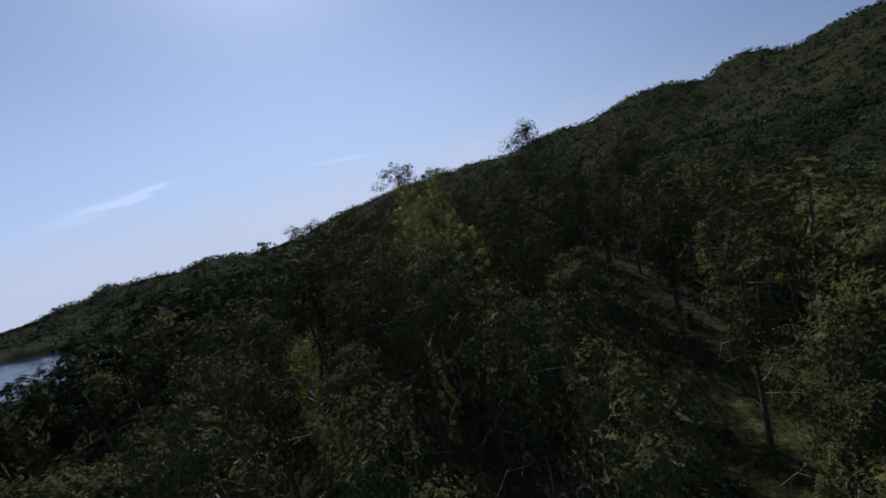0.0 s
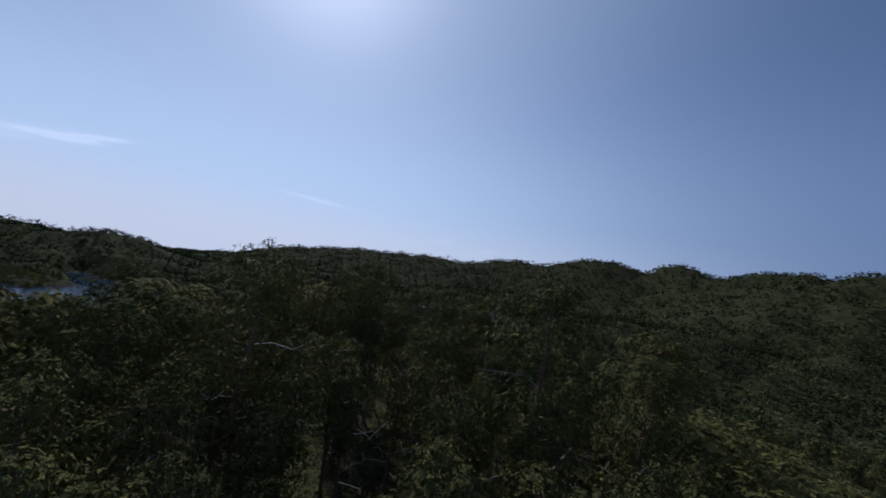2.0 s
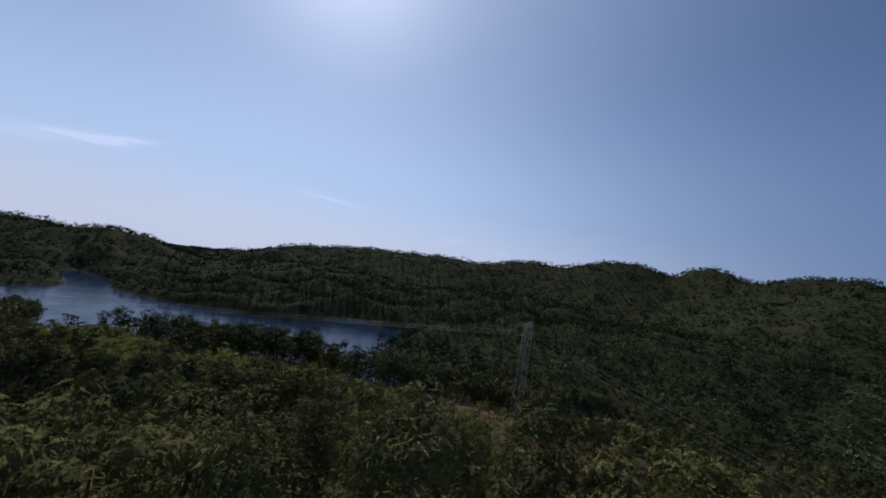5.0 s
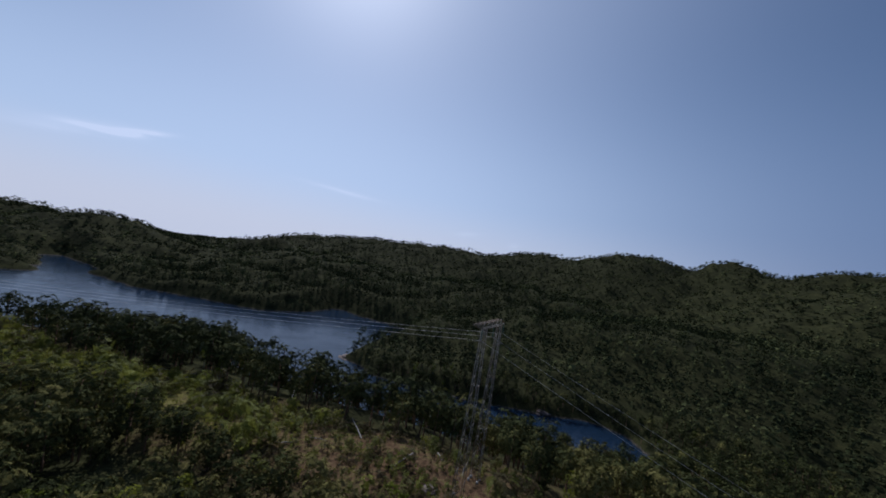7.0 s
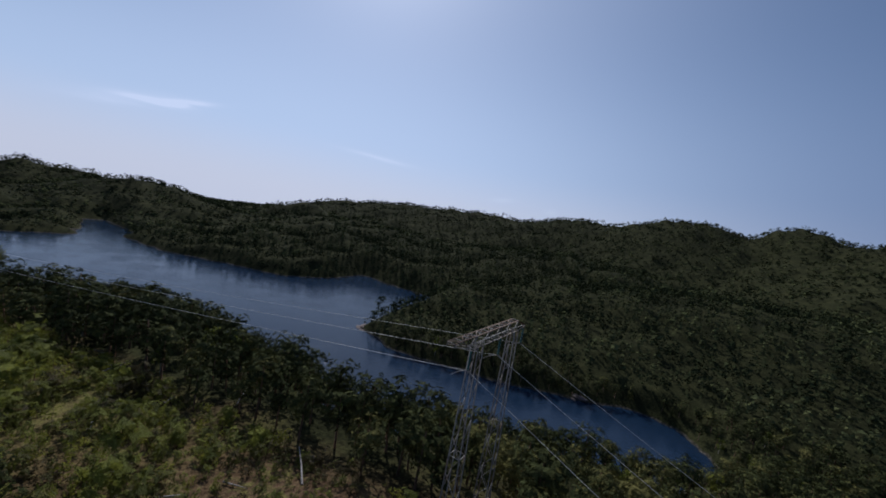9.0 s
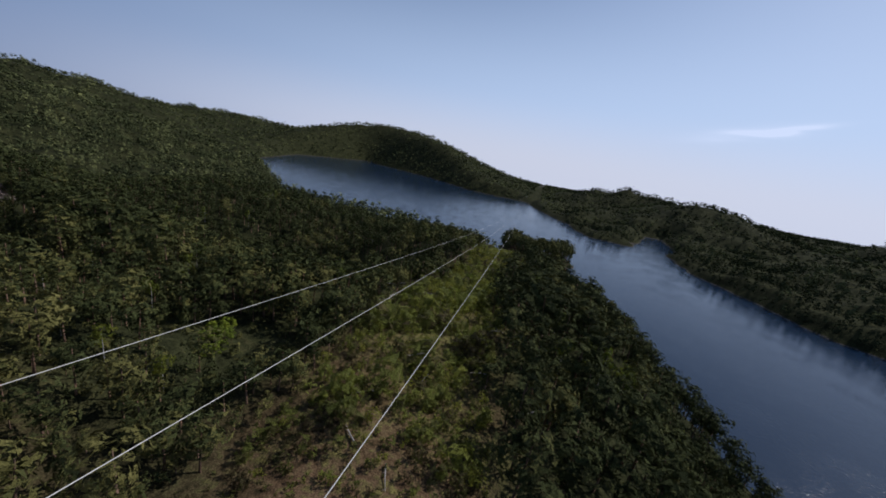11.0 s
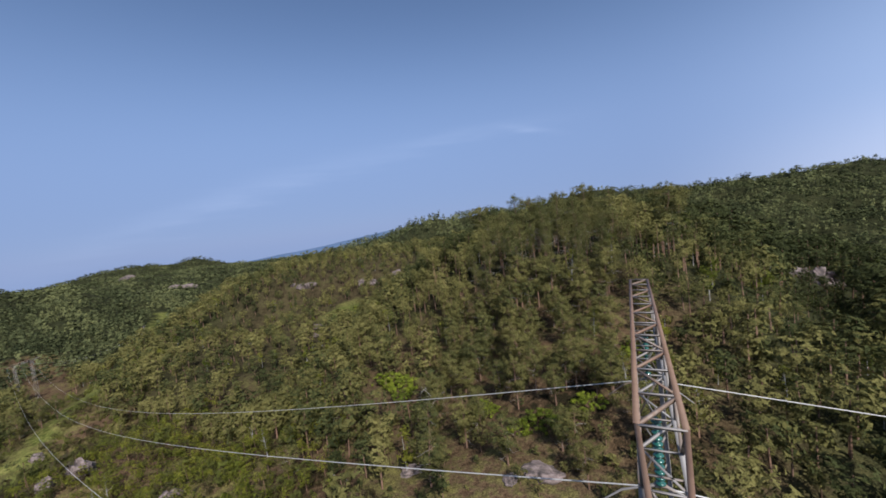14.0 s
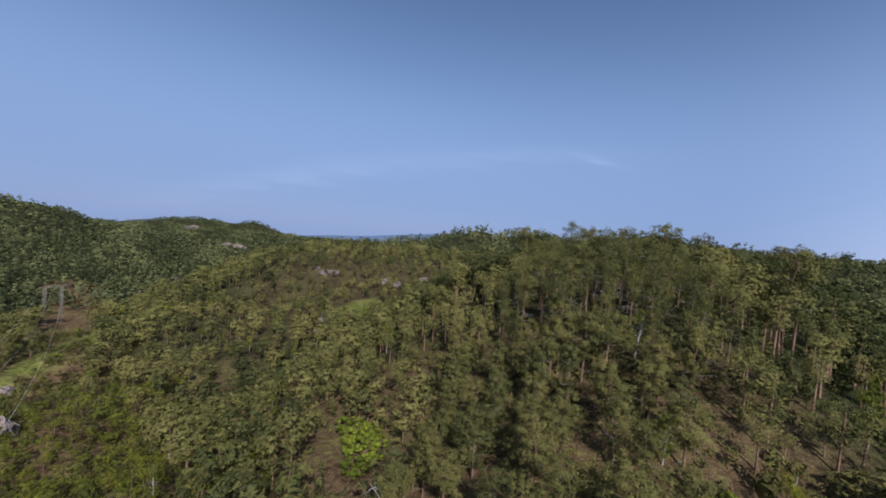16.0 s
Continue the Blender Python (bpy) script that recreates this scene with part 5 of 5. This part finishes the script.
def portal_tower(name, feet, label, tip=-16.3, far=0.2):
    """A portal pylon: two tapering lattice legs and a box lattice crossarm along y, whose top lies at z = 0 of its frame."""
    tower = new(name)
    w, deep, panels = 0.36, 1.15, 11
    ys = np.linspace(far, -12.9, panels + 1)
    arm = part_mesh("crossarm", bar((-w, far, 0), (-w, -12.9, 0), 0.11), RUSTY, tower)
    sub("chord", bar((w, far, 0), (w, -12.9, 0), 0.11), RUSTY, arm)

    def under(y):
        return -deep if y < -3.4 else -0.25 - (deep - 0.25) * (far - y) / (far + 3.4)

    for s in (-1, 1):
        sub("chord", bar((s * w, -3.4, -deep), (s * w, -12.9, -deep), 0.10), STEEL, arm)
        sub("chord", bar((s * w, far, -0.25), (s * w, -3.4, -deep), 0.09), STEEL, arm)
        sub("chord", bar((s * w, -12.9, 0), (s * 0.08, tip, -deep + 0.05), 0.09), RUSTY, arm)
        sub("chord", bar((s * w, -12.9, -deep), (s * 0.08, tip, -deep), 0.09), STEEL, arm)
        sub("post", bar((s * w, far, 0), (s * w, far, -0.25), 0.06), STEEL, arm)
        sub("post", bar((s * w, -12.9, 0), (s * w, -12.9, -deep), 0.06), STEEL, arm)
        for k in range(panels):
            y0, y1 = ys[k], ys[k + 1]
            sub("brace", bar((s * w, y0, 0 if k % 2 else under(y0)), (s * w, y1, under(y1) if k % 2 else 0), 0.06), STEEL, arm)
            if k % 2:
                sub("post", bar((s * w, y0, 0), (s * w, y0, under(y0)), 0.045), STEEL, arm)
    for k, y in enumerate(ys):
        sub("strut", bar((-w, y, 0.01), (w, y, 0.01), 0.06), STEEL, arm)
        if y < -3:
            sub("strut", bar((-w, y, -deep), (w, y, -deep), 0.05), STEEL, arm)
        if k < panels:
            s = 1 if k % 2 else -1
            sub("brace", bar((-w * s, y, 0.012), (w * s, ys[k + 1], 0.012), 0.06), RUSTY, arm)
            if y < -3:
                sub("brace", bar((w * s, y, -deep), (-w * s, ys[k + 1], -deep), 0.05), STEEL, arm)
    sub("strut", bar((-w * 0.55, -14.4, -0.5), (w * 0.55, -14.4, -0.5), 0.05), STEEL, arm)
    for n, ly in enumerate((-4.6, -13.0)):
        leg = part_mesh("leg", bar((-w, ly + 0.5, -deep), (-0.95, ly + 0.62, -feet[n]), 0.11), STEEL, tower)
        corners = ((-1, 1), (1, 1), (1, -1), (-1, -1))
        top = np.array([(sx * w, ly + sy * 0.5, -deep) for sx, sy in corners])
        bot = np.array([(sx * 0.95, ly + sy * 0.62, -feet[n]) for sx, sy in corners])
        for c in range(1, 4):
            sub("chord", bar(top[c], bot[c], 0.11), STEEL, leg)
        steps = 18
        for c in range(4):
            e = (c + 1) % 4
            for k in range(steps):
                f0, f1 = k / steps, (k + 1) / steps
                p0, p1 = top[c] + (bot[c] - top[c]) * f0, top[e] + (bot[e] - top[e]) * f1
                if k % 2:
                    p0, p1 = top[e] + (bot[e] - top[e]) * f0, top[c] + (bot[c] - top[c]) * f1
                sub("brace", bar(p0, p1, 0.05), RUSTY if c == 3 and k % 3 == 0 else STEEL, leg)
            for k in (0, 6, 12):
                sub("strut", bar(top[c] + (bot[c] - top[c]) * k / steps, top[e] + (bot[e] - top[e]) * k / steps, 0.05), STEEL, leg)
        for c in range(4):
            v, f = lathe([(-0.8, 0.28), (0.25, 0.24), (0.25, 0.0)], 8)
            sub("footing", (v + bot[c], f), CONCRETE, leg, "weathered concrete footing")
    return tagged(tower, label, "pylon", "pylons of the power line", "")


def hang_strings(tower, ys, top, discs):
    """Glass insulator strings under the crossarm, with clamp and horn."""
    ends = []
    for y in ys:
        s = part_mesh("insulator_string", tube([(0, y, top), (0, y, top - 0.25)], (0.02, 0.02), 5), STEEL, tower, "string of green glass insulator discs")
        for k in range(discs):
            d = new("disc", DISC)
            d.parent = s
            d.location = (0, y, top - 0.25 - 0.146 * (k + 1))
        z = top - 0.25 - 0.146 * discs
        sub("clamp", tube([(-0.3, y, z - 0.16), (-0.12, y, z - 0.06), (0.12, y, z - 0.06), (0.3, y, z - 0.16)], (0.03, 0.05, 0.05, 0.03), 6), STEEL, s)
        for q in (-1, 1):
            sub("arcing_horn", tube([(q * 0.1, y, z - 0.05), (q * 0.9, y + 0.1, z - 0.45), (q * 1.5, y + 0.1, z - 0.95)], (0.035, 0.03, 0.02), 5), STEEL, s)
        ends.append((0, y, z - 0.1))
    return ends


TOP = 93.3
PX, PY, PTURN = 0.05, 0.0, -5.0
STRING_Y = (-3.6, -9.8, -16.1)


def stand(tower, x, y, z, turn):
    tower.matrix_basis = pose(x, y, z, 0, 0, turn)


def foot_depths(x, y, z, turn):
    out = []
    for ly in (-4.6, -13.0):
        p = pose(x, y, z, 0, 0, turn) @ Vector((0, ly, 0))
        out.append(z - float(ground_height(np.array([p.x]), np.array([p.y]))[0]) - 0.15)
    return out


pylon = portal_tower("lattice_pylon", foot_depths(PX, PY, TOP, PTURN), "rusty galvanised steel portal pylon with lattice legs and crossarm")
ends0 = hang_strings(pylon, STRING_Y, -1.2, 12)
stand(pylon, PX, PY, TOP, PTURN)
HX, HY, HZ, HTURN = -328.0, 94.0, 42.5, 14.0
pylon2 = portal_tower("lattice_pylon", foot_depths(HX, HY, HZ, HTURN), "grey steel portal pylon among pines, far down the line")
ends1 = hang_strings(pylon2, STRING_Y, -1.2, 12)
stand(pylon2, HX, HY, HZ, HTURN)


TX, TY, TTURN = -397.0, 190.0, 52.0
TZ = float(ground_height(np.array([TX]), np.array([TY]))[0]) + 16.0
pylon3 = portal_tower("lattice_pylon", foot_depths(TX, TY, TZ, TTURN), "weathered grey steel portal pylon above a grassy swathe")
ends2 = hang_strings(pylon3, STRING_Y, -1.2, 12)
stand(pylon3, TX, TY, TZ, TTURN)


def cable(a, b, sag, n=48, rad=0.018):
    a, b = np.array(a), np.array(b)
    pts = [a + (b - a) * k / n - np.array([0, 0, 4 * sag * (k / n) * (1 - k / n)]) for k in range(n + 1)]
    root = new("power_cable", mesh_from("power_cable", *tube(pts, [rad] * (n + 1), 5), ALU, True))
    return tagged(root, "bare aluminium power cable sagging between two pylons", "cable", "cables of the power line")


m0, m1, m2 = pose(PX, PY, TOP, 0, 0, PTURN), pose(HX, HY, HZ, 0, 0, HTURN), pose(TX, TY, TZ, 0, 0, TTURN)
for k in range(3):
    p0, p1 = m0 @ Vector(ends0[k]), m1 @ Vector(ends1[k])
    cable(p0, p1, 11.8)
    cable(p1, m2 @ Vector(ends2[k]), 7.0)
    cable(p0, (885.0, 26.0 - 5.0 * k, 30.0), 17.0, 96)
